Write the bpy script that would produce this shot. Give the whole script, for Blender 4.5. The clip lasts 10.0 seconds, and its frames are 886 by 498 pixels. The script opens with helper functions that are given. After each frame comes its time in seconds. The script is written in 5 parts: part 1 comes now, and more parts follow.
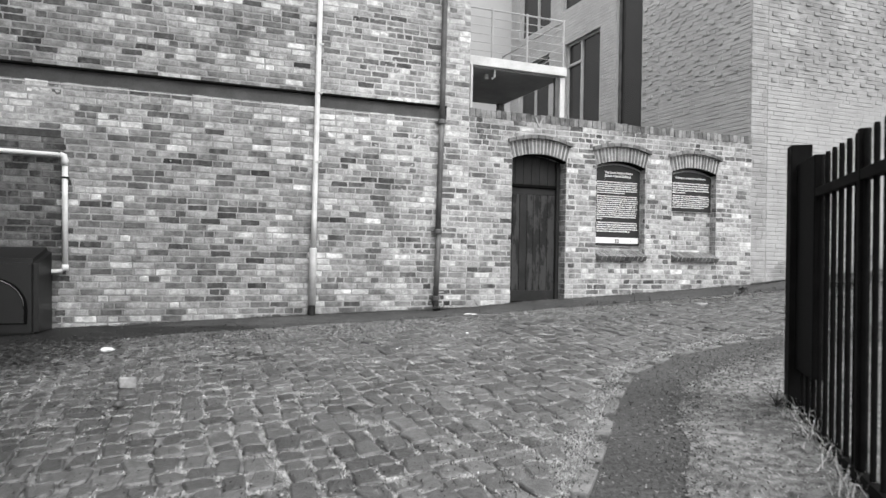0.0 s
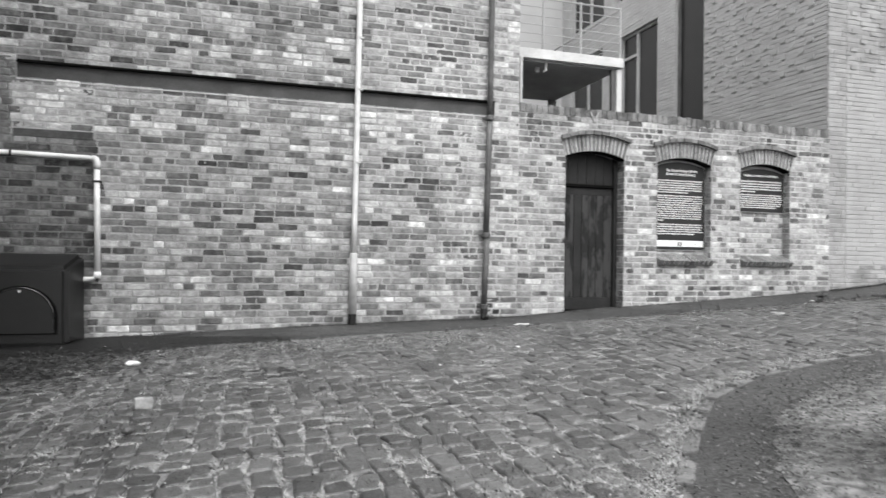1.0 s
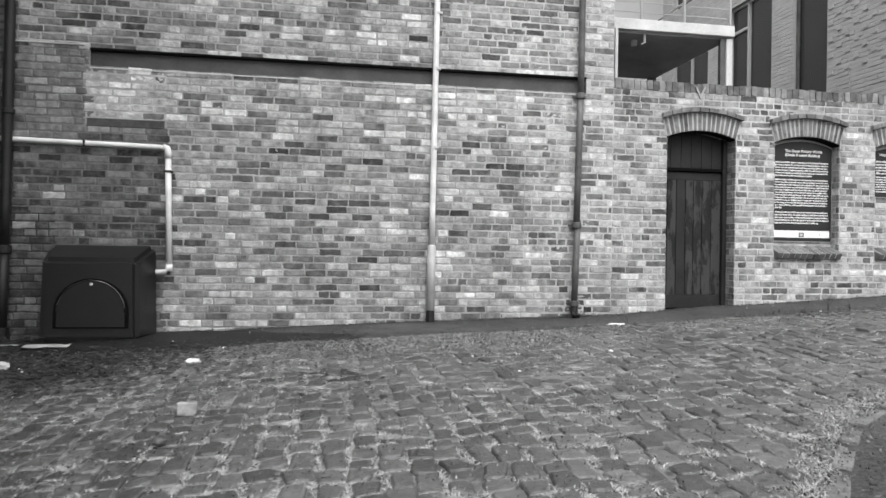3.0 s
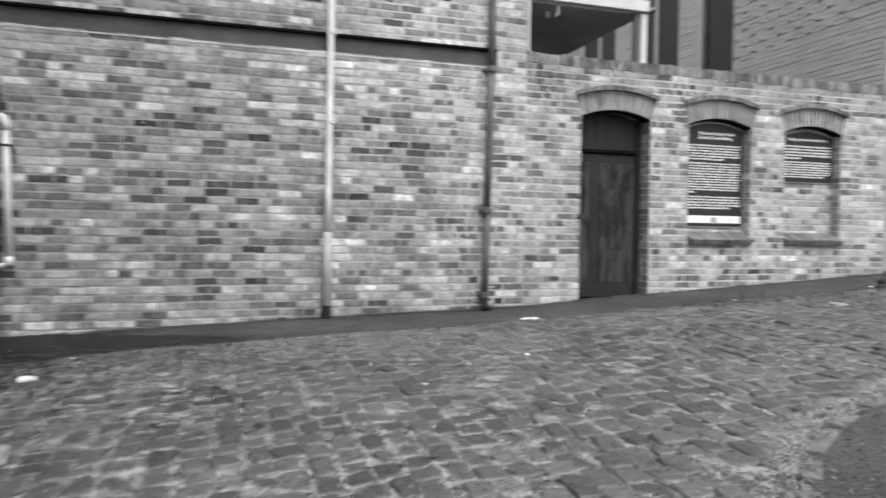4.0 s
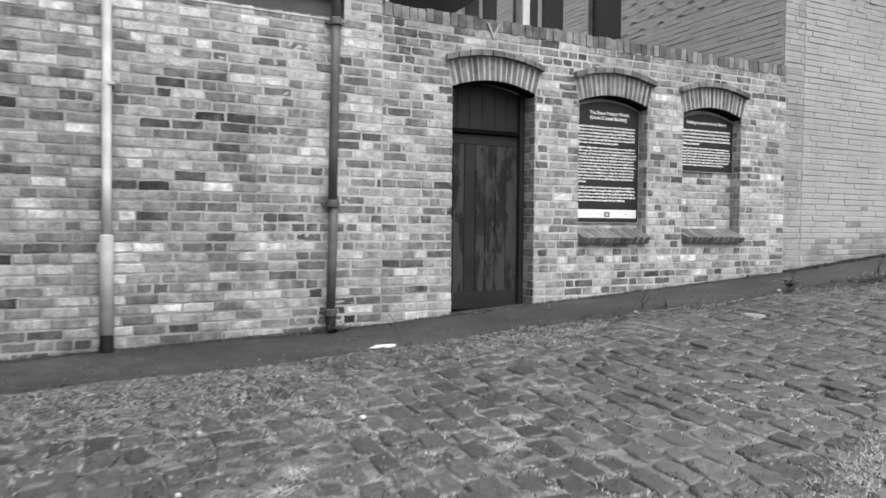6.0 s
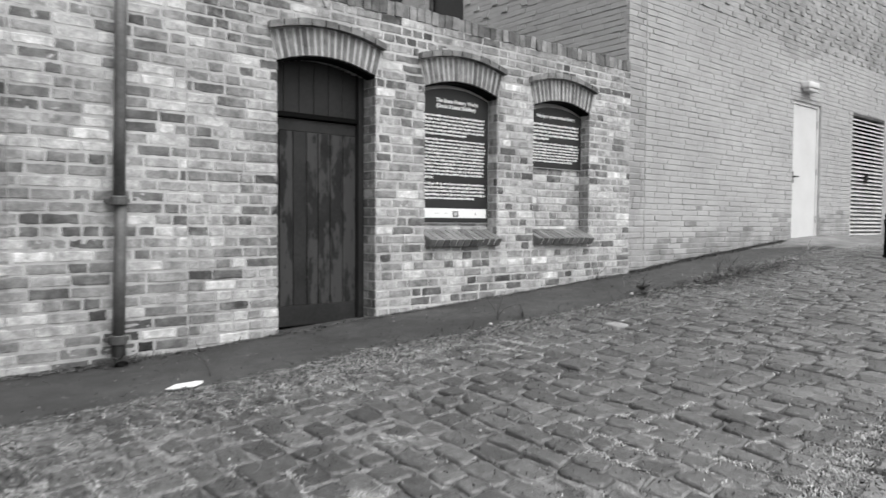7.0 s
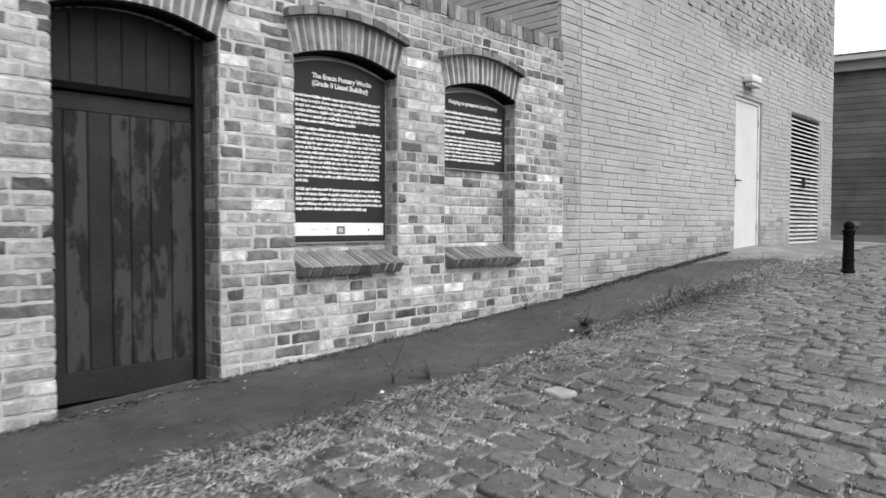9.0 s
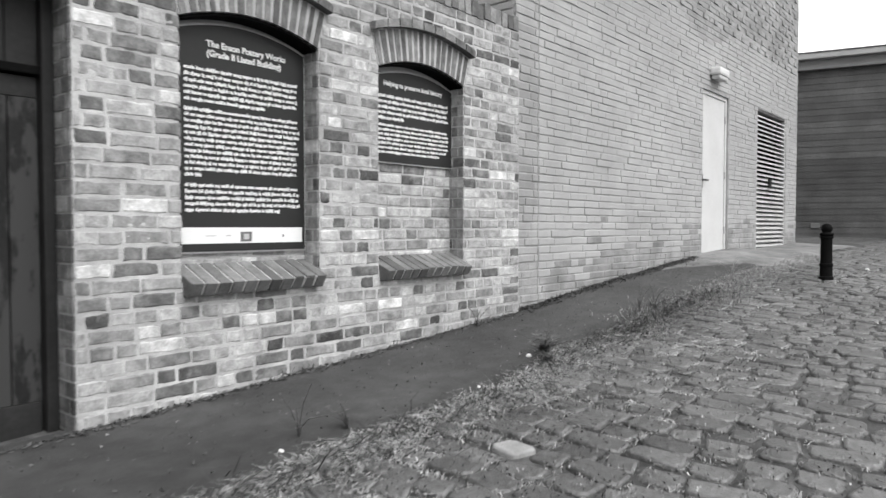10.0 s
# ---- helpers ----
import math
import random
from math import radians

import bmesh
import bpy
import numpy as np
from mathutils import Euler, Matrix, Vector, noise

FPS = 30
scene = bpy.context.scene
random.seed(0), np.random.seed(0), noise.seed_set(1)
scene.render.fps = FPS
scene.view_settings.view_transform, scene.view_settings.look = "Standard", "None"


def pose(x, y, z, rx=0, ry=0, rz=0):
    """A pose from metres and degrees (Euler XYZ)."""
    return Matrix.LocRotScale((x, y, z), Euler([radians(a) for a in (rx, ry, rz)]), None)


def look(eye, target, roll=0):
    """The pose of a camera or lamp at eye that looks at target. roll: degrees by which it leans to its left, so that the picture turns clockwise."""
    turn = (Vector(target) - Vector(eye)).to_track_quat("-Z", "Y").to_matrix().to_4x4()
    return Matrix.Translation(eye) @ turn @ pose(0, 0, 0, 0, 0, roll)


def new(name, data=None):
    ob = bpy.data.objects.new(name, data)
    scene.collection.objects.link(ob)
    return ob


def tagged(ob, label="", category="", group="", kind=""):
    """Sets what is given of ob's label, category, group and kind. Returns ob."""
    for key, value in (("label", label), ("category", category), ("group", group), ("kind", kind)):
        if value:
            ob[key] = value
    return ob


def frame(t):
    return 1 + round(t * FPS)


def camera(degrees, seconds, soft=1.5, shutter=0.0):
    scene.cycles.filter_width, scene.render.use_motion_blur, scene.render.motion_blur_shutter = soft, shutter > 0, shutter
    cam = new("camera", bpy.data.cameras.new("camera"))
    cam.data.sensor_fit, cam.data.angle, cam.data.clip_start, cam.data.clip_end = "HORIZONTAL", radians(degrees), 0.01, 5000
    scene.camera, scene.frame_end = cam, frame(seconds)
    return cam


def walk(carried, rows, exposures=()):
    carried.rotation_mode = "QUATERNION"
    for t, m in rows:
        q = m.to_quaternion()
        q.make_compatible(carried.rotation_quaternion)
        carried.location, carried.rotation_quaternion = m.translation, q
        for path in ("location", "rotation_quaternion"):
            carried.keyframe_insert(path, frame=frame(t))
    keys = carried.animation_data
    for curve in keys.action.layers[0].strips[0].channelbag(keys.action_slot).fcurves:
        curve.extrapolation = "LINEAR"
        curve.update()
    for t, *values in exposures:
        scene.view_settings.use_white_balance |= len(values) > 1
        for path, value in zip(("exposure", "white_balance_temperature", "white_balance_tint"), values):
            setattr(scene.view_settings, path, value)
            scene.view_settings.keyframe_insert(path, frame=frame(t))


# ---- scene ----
cam = camera(65.0, 10.0, soft=1.5, shutter=0.5)
PATH = [
    (0, (0.064, 0.615, 1.193), (0.798, 2.475, 1.215), 1.1),
    (0.5, (0.231, 0.923, 1.194), (0.928, 2.798, 1.221), 1.0),
    (1, (0.286, 1.134, 1.215), (0.885, 3.042, 1.245), 0.9),
    (1.5, (0.345, 1.2, 1.228), (0.776, 3.153, 1.261), 1.0),
    (2, (0.426, 1.271, 1.204), (0.737, 3.246, 1.238), 1.0),
    (2.5, (0.485, 1.43, 1.189), (0.761, 3.411, 1.214), 0.9),
    (2.7, (0.522, 1.535, 1.194), (0.826, 3.512, 1.214), 0.9),
    (3.8, (0.731, 2.258, 1.256), (1.198, 4.202, 1.216), 0.7),
    (4, (0.783, 2.402, 1.291), (1.378, 4.311, 1.242), 0.8),
    (4.5, (0.984, 2.76, 1.219), (1.821, 4.576, 1.167), 0.4),
    (5, (1.216, 3.108, 1.249), (2.056, 4.922, 1.185), 0.4),
    (6.5, (1.881, 4.076, 1.383), (2.885, 5.804, 1.306), 0.6),
    (7, (2.118, 4.466, 1.388), (3.394, 6.004, 1.315), 0.3),
    (7.5, (2.338, 4.739, 1.426), (3.653, 6.244, 1.355), 0.3),
    (8, (2.617, 5.004, 1.452), (3.984, 6.463, 1.383), 0.2),
    (8.5, (2.982, 5.25, 1.472), (4.383, 6.675, 1.405), 0.1),
    (9, (3.332, 5.504, 1.509), (4.773, 6.89, 1.441), 0.1),
    (9.5, (3.699, 5.744, 1.498), (5.178, 7.089, 1.434), 0.1),
    (10, (4.046, 5.964, 1.527), (5.565, 7.263, 1.464), 0.0),
]
walk(cam, [(t, look(eye, target, roll)) for t, eye, target, roll in PATH], [(0, 1.2), (2.5, 1.13), (4.2, 0.99), (5, 0.94), (10, 1.0)])

# ---- light ----
world = bpy.data.worlds.new("overcast")
scene.world = world
world.use_nodes = True
wn, wl = world.node_tree.nodes, world.node_tree.links
sky = wn.new("ShaderNodeTexSky")
sky.sky_type = "NISHITA"
sky.sun_disc = False
sky.sun_elevation, sky.sun_rotation = radians(60), radians(195)
sky.air_density, sky.dust_density = 1.0, 4.0
grey_sky = wn.new("ShaderNodeRGBToBW")
lift = wn.new("ShaderNodeMix")
lift.data_type = "RGBA"
lift.inputs[0].default_value = 0.8
lift.inputs[7].default_value = (9.0, 9.0, 9.0, 1)
wl.new(sky.outputs[0], grey_sky.inputs[0])
wl.new(grey_sky.outputs[0], lift.inputs[6])
wl.new(lift.outputs[2], wn["Background"].inputs[0])
wn["Background"].inputs[1].default_value = 0.115

sun_data = bpy.data.lights.new("sun", "SUN")
sun_data.energy, sun_data.angle = 1.9, radians(60)
sun = new("sun", sun_data)
sun.matrix_world = look((0, -6, 20), (3, 6, 0))


# ---- materials (the film is black and white, so every surface is a grey) ----
def material(name, value, rough=0.85, spread=0.25, scale=14.0, bump=0.25, fine=90.0, metal=0.0, shift=0.0, stain=0.0, stain_scale=1.6, bump_dist=0.004, gloss=0.3, bloom=0.0, bloom_to=0.36, bloom_at=(7.0, 0.5, 0.72), upright=1.0):
    """A grey surface: coarse and fine tone noise, bump, shift by object and by island, stains."""
    m = bpy.data.materials.new(name)
    m.use_nodes = True
    n, l = m.node_tree.nodes, m.node_tree.links
    b = n["Principled BSDF"]
    co = n.new("ShaderNodeTexCoord")
    geo = n.new("ShaderNodeNewGeometry")
    big, small = n.new("ShaderNodeTexNoise"), n.new("ShaderNodeTexNoise")
    big.inputs["Scale"].default_value, big.inputs["Detail"].default_value = scale, 5
    small.inputs["Scale"].default_value, small.inputs["Detail"].default_value = fine, 4
    l.new(geo.outputs["Position"], big.inputs["Vector"])
    l.new(geo.outputs["Position"], small.inputs["Vector"])

    def maths(kind, a, c):
        k = n.new("ShaderNodeMath")
        k.operation = kind
        for i, v in enumerate((a, c)):
            if isinstance(v, (int, float)):
                k.inputs[i].default_value = v
            else:
                l.new(v, k.inputs[i])
        return k.outputs[0]

    def spreadout(fac, lo, hi):
        r = n.new("ShaderNodeMapRange")
        r.inputs[1].default_value, r.inputs[2].default_value = 0.3, 0.7
        r.inputs[3].default_value, r.inputs[4].default_value = lo, hi
        l.new(fac, r.inputs[0])
        return r.outputs[0]

    v = maths("MULTIPLY", spreadout(big.outputs[0], 1 - spread, 1 + spread), spreadout(small.outputs[0], 1 - spread * 0.6, 1 + spread * 0.6))
    if shift:
        info = n.new("ShaderNodeObjectInfo")
        both = maths("FRACT", maths("ADD", info.outputs["Random"], geo.outputs["Random Per Island"]), 0)
        v = maths("MULTIPLY", v, maths("ADD", maths("MULTIPLY", both, 2 * shift), 1 - shift))
    if stain:
        st = n.new("ShaderNodeTexNoise")
        st.inputs["Scale"].default_value, st.inputs["Detail"].default_value = stain_scale, 6
        l.new(geo.outputs["Position"], st.inputs["Vector"])
        v = maths("MULTIPLY", v, spreadout(st.outputs[0], 1 - stain, 1 + stain * 0.5))
    v = maths("MULTIPLY", v, value)
    if bloom:
        bl, fx = n.new("ShaderNodeTexNoise"), n.new("ShaderNodeMapRange")
        bl.inputs["Scale"].default_value, bl.inputs["Detail"].default_value, bl.inputs["Roughness"].default_value = bloom_at[0], 7, 0.65
        sv = n.new("ShaderNodeVectorMath")
        sv.operation = "MULTIPLY"
        sv.inputs[1].default_value = (1, 1, upright)
        l.new(geo.outputs["Position"], sv.inputs[0])
        l.new(sv.outputs[0], bl.inputs["Vector"])
        fx.inputs[1].default_value, fx.inputs[2].default_value, fx.inputs[4].default_value = bloom_at[1], bloom_at[2], bloom
        l.new(bl.outputs[0], fx.inputs[0])
        v = maths("ADD", maths("MULTIPLY", v, maths("SUBTRACT", 1, fx.outputs[0])), maths("MULTIPLY", fx.outputs[0], bloom_to))
    rgb = n.new("ShaderNodeCombineColor")
    for i in range(3):
        l.new(v, rgb.inputs[i])
    l.new(rgb.outputs[0], b.inputs["Base Color"])
    b.inputs["Roughness"].default_value, b.inputs["Metallic"].default_value = rough, metal
    b.inputs["Specular IOR Level"].default_value = gloss
    if bump:
        bp = n.new("ShaderNodeBump")
        bp.inputs["Strength"].default_value, bp.inputs["Distance"].default_value = bump, bump_dist
        l.new(maths("ADD", big.outputs[0], small.outputs[0]), bp.inputs["Height"])
        l.new(bp.outputs[0], b.inputs["Normal"])
    return m


TONES = [0.035, 0.06, 0.095, 0.14, 0.2, 0.275, 0.37, 0.5]
BRICKS = [material("brick_tone", v, 0.9, 0.32, 16, 0.5, 80, shift=0.14, stain=0.22, stain_scale=4, bloom=0.6) for v in TONES]
BRICKS_DIRTY = [material("sooty_brick_tone", v, 0.9, 0.32, 16, 0.5, 80, shift=0.14, stain=0.22, stain_scale=4, bloom=0.3) for v in TONES]
MORTAR = material("mortar", 0.37, 0.95, 0.2, 6, 0.5, 120, stain=0.3)
MORTAR_DARK = material("dirty_mortar", 0.3, 0.95, 0.25, 5, 0.5, 120, stain=0.35)
MODERN = material("pale_brick", 0.305, 0.85, 0.07, 4, 0.3, 60, shift=0.035, stain=0.16, stain_scale=0.7)
MODERN_CORNER = material("weathered_pale_brick", 0.255, 0.85, 0.12, 4, 0.3, 60, shift=0.14, stain=0.25, stain_scale=1.5)
MODERN_DAMP = material("damp_pale_brick", 0.235, 0.9, 0.2, 4, 0.3, 60, shift=0.06, stain=0.3, stain_scale=2)
MODERN_JOINT = material("grey_joint", 0.27, 0.95, 0.2, 6, 0.3, 80)
ARCH = material("arch_brick", 0.13, 0.9, 0.35, 12, 0.5, 90, shift=0.42, bloom=0.3)
COPING = material("coping_brick", 0.14, 0.9, 0.35, 10, 0.5, 90, shift=0.55, bloom=0.3)
SILL = material("sill_brick", 0.11, 0.8, 0.3, 10, 0.4, 90, shift=0.35)
DOOR = material("worn_door_paint", 0.020, 0.55, 0.3, 3.0, 0.1, 40, gloss=0.15, bloom=0.7, bloom_to=0.024, bloom_at=(4.0, 0.45, 0.65), upright=0.2)
DOOR_WORN = material("scuffed_door_paint", 0.015, 0.65, 0.3, 5.0, 0.1, 50, gloss=0.15, bloom=1.0, bloom_to=0.042, bloom_at=(8.0, 0.47, 0.51), upright=0.3)
BLACK_PAINT = material("black_paint", 0.0045, 0.6, 0.3, 9, 0.1, 80, gloss=0.03)
PIPE = material("grey_iron_paint", 0.08, 0.5, 0.3, 7, 0.2, 60, stain=0.3)
PIPE_DARK = material("dark_iron_paint", 0.013, 0.5, 0.3, 7, 0.2, 60)
PLASTIC = material("pale_plastic", 0.48, 0.5, 0.1, 4, 0.0, 50, stain=0.25, stain_scale=5)
PALE_PIPE = material("white_plastic", 0.66, 0.5, 0.08, 4, 0.0, 50, stain=0.2, stain_scale=5)
STEEL = material("beam_paint", 0.065, 0.6, 0.2, 5, 0.1, 60, stain=0.3)
KIOSK = material("dark_grp", 0.010, 0.36, 0.2, 4, 0.1, 90, gloss=0.45)
WHITE = material("white_paint", 0.5, 0.45, 0.05, 3, 0.05, 40)
SIGN = material("sign_face", 0.016, 0.5, 0.1, 3, 0.0, 40)
SIGN_WHITE = material("sign_lettering", 0.66, 0.5, 0.02, 3, 0.0, 40)
SIGN_GREY = material("sign_grey", 0.12, 0.5, 0.1, 3, 0.0, 40)
SIGN_EDGE = material("sign_edging", 0.4, 0.4, 0.1, 3, 0.0, 40)
ALU = material("galvanised_steel", 0.3, 0.4, 0.1, 4, 0.05, 40)
CONCRETE = material("pale_concrete", 0.5, 0.85, 0.12, 4, 0.2, 60, stain=0.15)
PANEL = material("grey_cladding", 0.32, 0.6, 0.06, 2, 0.05, 30)
UNDER = material("shade_grey", 0.13, 0.8, 0.2, 3, 0.1, 40)
TARMAC = material("smooth_tarmac", 0.042, 0.85, 0.22, 9.0, 0.6, 150, stain=0.4, stain_scale=1.6)
GRITTY = material("gritty_tarmac", 0.05, 0.9, 0.5, 45, 0.8, 160, stain=0.25)
SOIL = material("soil_and_moss", 0.135, 0.95, 0.6, 16, 0.9, 120, stain=0.5, bump_dist=0.01)
EARTH = material("joint_earth", 0.055, 0.95, 0.55, 14, 0.8, 130, stain=0.5, stain_scale=1.1)
MOSS = material("pale_moss_joint", 0.115, 0.95, 0.6, 20, 0.8, 130, stain=0.6, stain_scale=1.3)
SETT = material("worn_sett_stone", 0.066, 0.34, 0.42, 34, 0.75, 140, shift=0.46, stain=0.35, gloss=0.8, bump_dist=0.007)
SETT_PALE = material("pale_sett_stone", 0.2, 0.7, 0.2, 16, 0.4, 110)
KERB = material("kerb_stone", 0.13, 0.85, 0.3, 12, 0.4, 90, shift=0.2)
STRAW = material("dry_grass", 0.29, 0.8, 0.25, 12, 0.0, 40, shift=0.55)
GRASS = material("green_grass", 0.075, 0.75, 0.3, 12, 0.0, 40, shift=0.45)
LEAF = material("weed_leaf", 0.07, 0.7, 0.3, 12, 0.0, 40, shift=0.4)
DEAD_LEAF = material("dead_leaf", 0.06, 0.8, 0.3, 20, 0.0, 60, shift=0.6)
BLACK_LEAF = material("rotting_leaf", 0.022, 0.7, 0.4, 20, 0.0, 60, shift=0.7)
PALE_STRAW = material("bleached_straw", 0.38, 0.8, 0.2, 12, 0.0, 40, shift=0.4)
GRIT = material("pale_grit", 0.1, 0.8, 0.3, 12, 0.0, 40, shift=0.6)
PAPER = material("litter_paper", 0.6, 0.7, 0.1, 12, 0.1, 60)
CARD = material("litter_card", 0.42, 0.8, 0.15, 12, 0.1, 60)
FAR_TRIM = material("far_trim", 0.11, 0.7, 0.1, 2, 0.0, 30)
FAR_BRICK = material("far_dark_brick", 0.07, 0.85, 0.2, 2, 0.2, 30, shift=0.25, stain=0.3, stain_scale=0.5)
GLASS = bpy.data.materials.new("window_glass")
GLASS.use_nodes = True
_g = GLASS.node_tree.nodes["Principled BSDF"]
_g.inputs["Base Color"].default_value = (0.015, 0.015, 0.015, 1)
_g.inputs["Roughness"].default_value = 0.03
_g.inputs["Specular IOR Level"].default_value = 0.5


# ---- building helpers ----
def mesh_of(name, verts, faces, mats, index=None, smooth=False):
    me = bpy.data.meshes.new(name)
    me.from_pydata(verts, [], faces)
    for m in mats if isinstance(mats, (list, tuple)) else [mats]:
        me.materials.append(m)
    if index is not None:
        me.polygons.foreach_set("material_index", index)
    if smooth:
        me.polygons.foreach_set("use_smooth", [True] * len(me.polygons))
    me.update()
    return me


def part_mesh(name, me, parent=None, label="", at=None):
    ob = new(name, me)
    if at is not None:
        ob.matrix_basis = at
    if parent is not None:
        ob.parent = parent
    if label:
        ob["label"] = label
    return ob


def part(name, bm, mat, parent=None, label="", smooth=False, at=None):
    me = bpy.data.meshes.new(name)
    bm.to_mesh(me)
    bm.free()
    me.materials.append(mat)
    if smooth:  # flat end caps keep their edge
        me.polygons.foreach_set("use_smooth", [len(q.vertices) == 4 for q in me.polygons])
    return part_mesh(name, me, parent, label, at)


def empty(name, x=0, y=0, z=0, rz=0):
    ob = new(name)
    ob.empty_display_size = 0.1
    ob.matrix_basis = pose(x, y, z, 0, 0, rz)
    return ob


BOX = [(0, 3, 2, 1), (4, 5, 6, 7), (0, 1, 5, 4), (1, 2, 6, 5), (2, 3, 7, 6), (3, 0, 4, 7)]


def box_verts(x0, x1, y0, y1, z0, z1):
    return [(x0, y0, z0), (x1, y0, z0), (x1, y1, z0), (x0, y1, z0), (x0, y0, z1), (x1, y0, z1), (x1, y1, z1), (x0, y1, z1)]


def boxes_mesh(name, items, mats, index=None):
    """Many boxes (x0, x1, y0, y1, z0, z1) as one mesh."""
    v, f, k = [], [], []
    for i, it in enumerate(items):
        o = len(v)
        v += box_verts(*it)
        f += [tuple(a + o for a in q) for q in BOX]
        k += [index[i] if index else 0] * 6
    return mesh_of(name, v, f, mats, k)


def bm_box(x0, x1, y0, y1, z0, z1, bevel=0.0, segs=2):
    bm = bmesh.new()
    vs = [bm.verts.new(c) for c in box_verts(x0, x1, y0, y1, z0, z1)]
    for q in BOX:
        bm.faces.new([vs[i] for i in q])
    if bevel:
        bmesh.ops.bevel(bm, geom=bm.edges[:], offset=bevel, segments=segs, affect="EDGES", profile=0.6)
    return bm


def bm_tube(points, radius, sides=12, caps=True):
    """A tube along points; radius a number or one for each point."""
    bm = bmesh.new()
    given = [Vector(p) for p in points]
    widths = radius if isinstance(radius, (list, tuple)) else [radius] * len(given)
    pts, rs = given[:1], list(widths[:1])
    for a, b, q, r in zip(given, given[1:], widths, widths[1:]):
        n = max(1, int((b - a).length / 0.4))
        pts += [a.lerp(b, k / n) for k in range(1, n + 1)]
        rs += [q + (r - q) * k / n for k in range(1, n + 1)]
    rings = []
    for i, p in enumerate(pts):
        d = (pts[min(i + 1, len(pts) - 1)] - pts[max(i - 1, 0)]).normalized()
        side = d.cross(Vector((0, 0, 1)) if abs(d.z) < 0.9 else Vector((1, 0, 0))).normalized()
        up = side.cross(d)
        rings.append([bm.verts.new(p + rs[i] * (math.cos(a) * side + math.sin(a) * up)) for a in (2 * math.pi * k / sides for k in range(sides))])
    for a, b in zip(rings, rings[1:]):
        for k in range(sides):
            bm.faces.new((a[k], a[(k + 1) % sides], b[(k + 1) % sides], b[k]))
    if caps:
        bm.faces.new(rings[0][::-1])
        bm.faces.new(rings[-1])
    bmesh.ops.recalc_face_normals(bm, faces=bm.faces[:])
    return bm


def bm_prism(outline, y0, y1):
    """An x, z outline drawn out from y0 to y1."""
    bm = bmesh.new()
    a = [bm.verts.new((x, y0, z)) for x, z in outline]
    b = [bm.verts.new((x, y1, z)) for x, z in outline]
    bm.faces.new(a)
    bm.faces.new(b[::-1])
    for i in range(len(a)):
        j = (i + 1) % len(a)
        bm.faces.new((a[j], a[i], b[i], b[j]))
    bmesh.ops.recalc_face_normals(bm, faces=bm.faces[:])
    return bm


# ---- the lie of the land ----
DIP = [(-3, 0), (-0.66, -0.012), (1.7, -0.045), (3.7, -0.092), (5, -0.07), (6.2, -0.065), (8.75, -0.045), (10, 0)]  # the ground sinks towards the old wall


def ground_z(x, y):
    xs = x if x < 13 else 13 + (1 - math.exp(-(x - 13) / 5)) * 4
    xs = max(xs, -12)
    ys = min(max(y, -6), 10)
    dip = 0.0
    if y > 7.5 and -3 < x < 10:
        for (a, p), (b, q) in zip(DIP, DIP[1:]):
            if a <= x <= b:
                u = min(1, (y - 7.5) / 1.4)
                dip = (p + (q - p) * (x - a) / (b - a)) * u * u * (3 - 2 * u)
    return 0.215 + 0.055 * xs + 0.037 * (ys - 4.5) + dip


KERB_LINE = [(-3, -2.5), (0, 1.1), (1.5, 2.87), (1.98, 3.41), (2.5, 4.05), (3.02, 4.6), (3.4, 4.87), (3.82, 5.06), (4.66, 5.31), (6, 5.42), (9, 5.45), (30, 5.5)]
VERGE_LINE = [(-3, -3.6), (0.5, 0.6), (1.9, 2.5), (2.6, 3.4), (3.2, 4.05), (3.9, 4.45), (4.8, 4.7), (9, 4.8), (30, 4.8)]
PAVE_EDGE = 8.08


def smooth(u):
    u = min(1, max(0, u))
    return u * u * (3 - 2 * u)


def ramp(x, y):
    """Extra height of the ramp at the white door."""
    return 0.065 * min(1, max(0, (x - 9.8) / 3)) * (1 - smooth((x - 13.9) / 1.3)) * smooth((y - 8.2) / 0.95)


def line_y(line, x):
    for (a, b), (c, d) in zip(line, line[1:]):
        if a <= x <= c:
            return b + (d - b) * (x - a) / (c - a)
    return line[0][1] if x < line[0][0] else line[-1][1]


def pave_y(x):
    return PAVE_EDGE + 0.05 * math.sin(x * 1.7) + 0.03 * math.sin(x * 4.1 + 1) + max(0, min(0.25, (x - 7) * 0.07))


FRONT = 9.165          # face of the old brick walls
WEST = -2.71           # face of the side building
CORNER = 8.76          # corner of the modern building
MFRONT = 9.215         # its street face
CYC = 0.075

# ---- ground ----
gx = [-400, -150, -60, -25, -12] + [-8 + 0.5 * i for i in range(65)] + [28, 34, 60, 150, 400]
gy = [-400, -150, -60, -25, -12] + [-6 + 0.5 * i for i in range(32)] + [11, 14, 25, 60, 150, 400]
gv = [(x, y, ground_z(x, y) - 0.013) for y in gy for x in gx]
gf = [(j * len(gx) + i, j * len(gx) + i + 1, (j + 1) * len(gx) + i + 1, (j + 1) * len(gx) + i) for j in range(len(gy) - 1) for i in range(len(gx) - 1)]
ground = tagged(new("ground", mesh_of("ground", gv, gf, [EARTH, MOSS], [1 if -1.2 < gv[q[0]][0] + 0.8 * math.sin(gv[q[0]][1]) < 4.6 else 0 for q in gf], smooth=True)), "dark earth and moss under the lane", "ground", kind="structure")


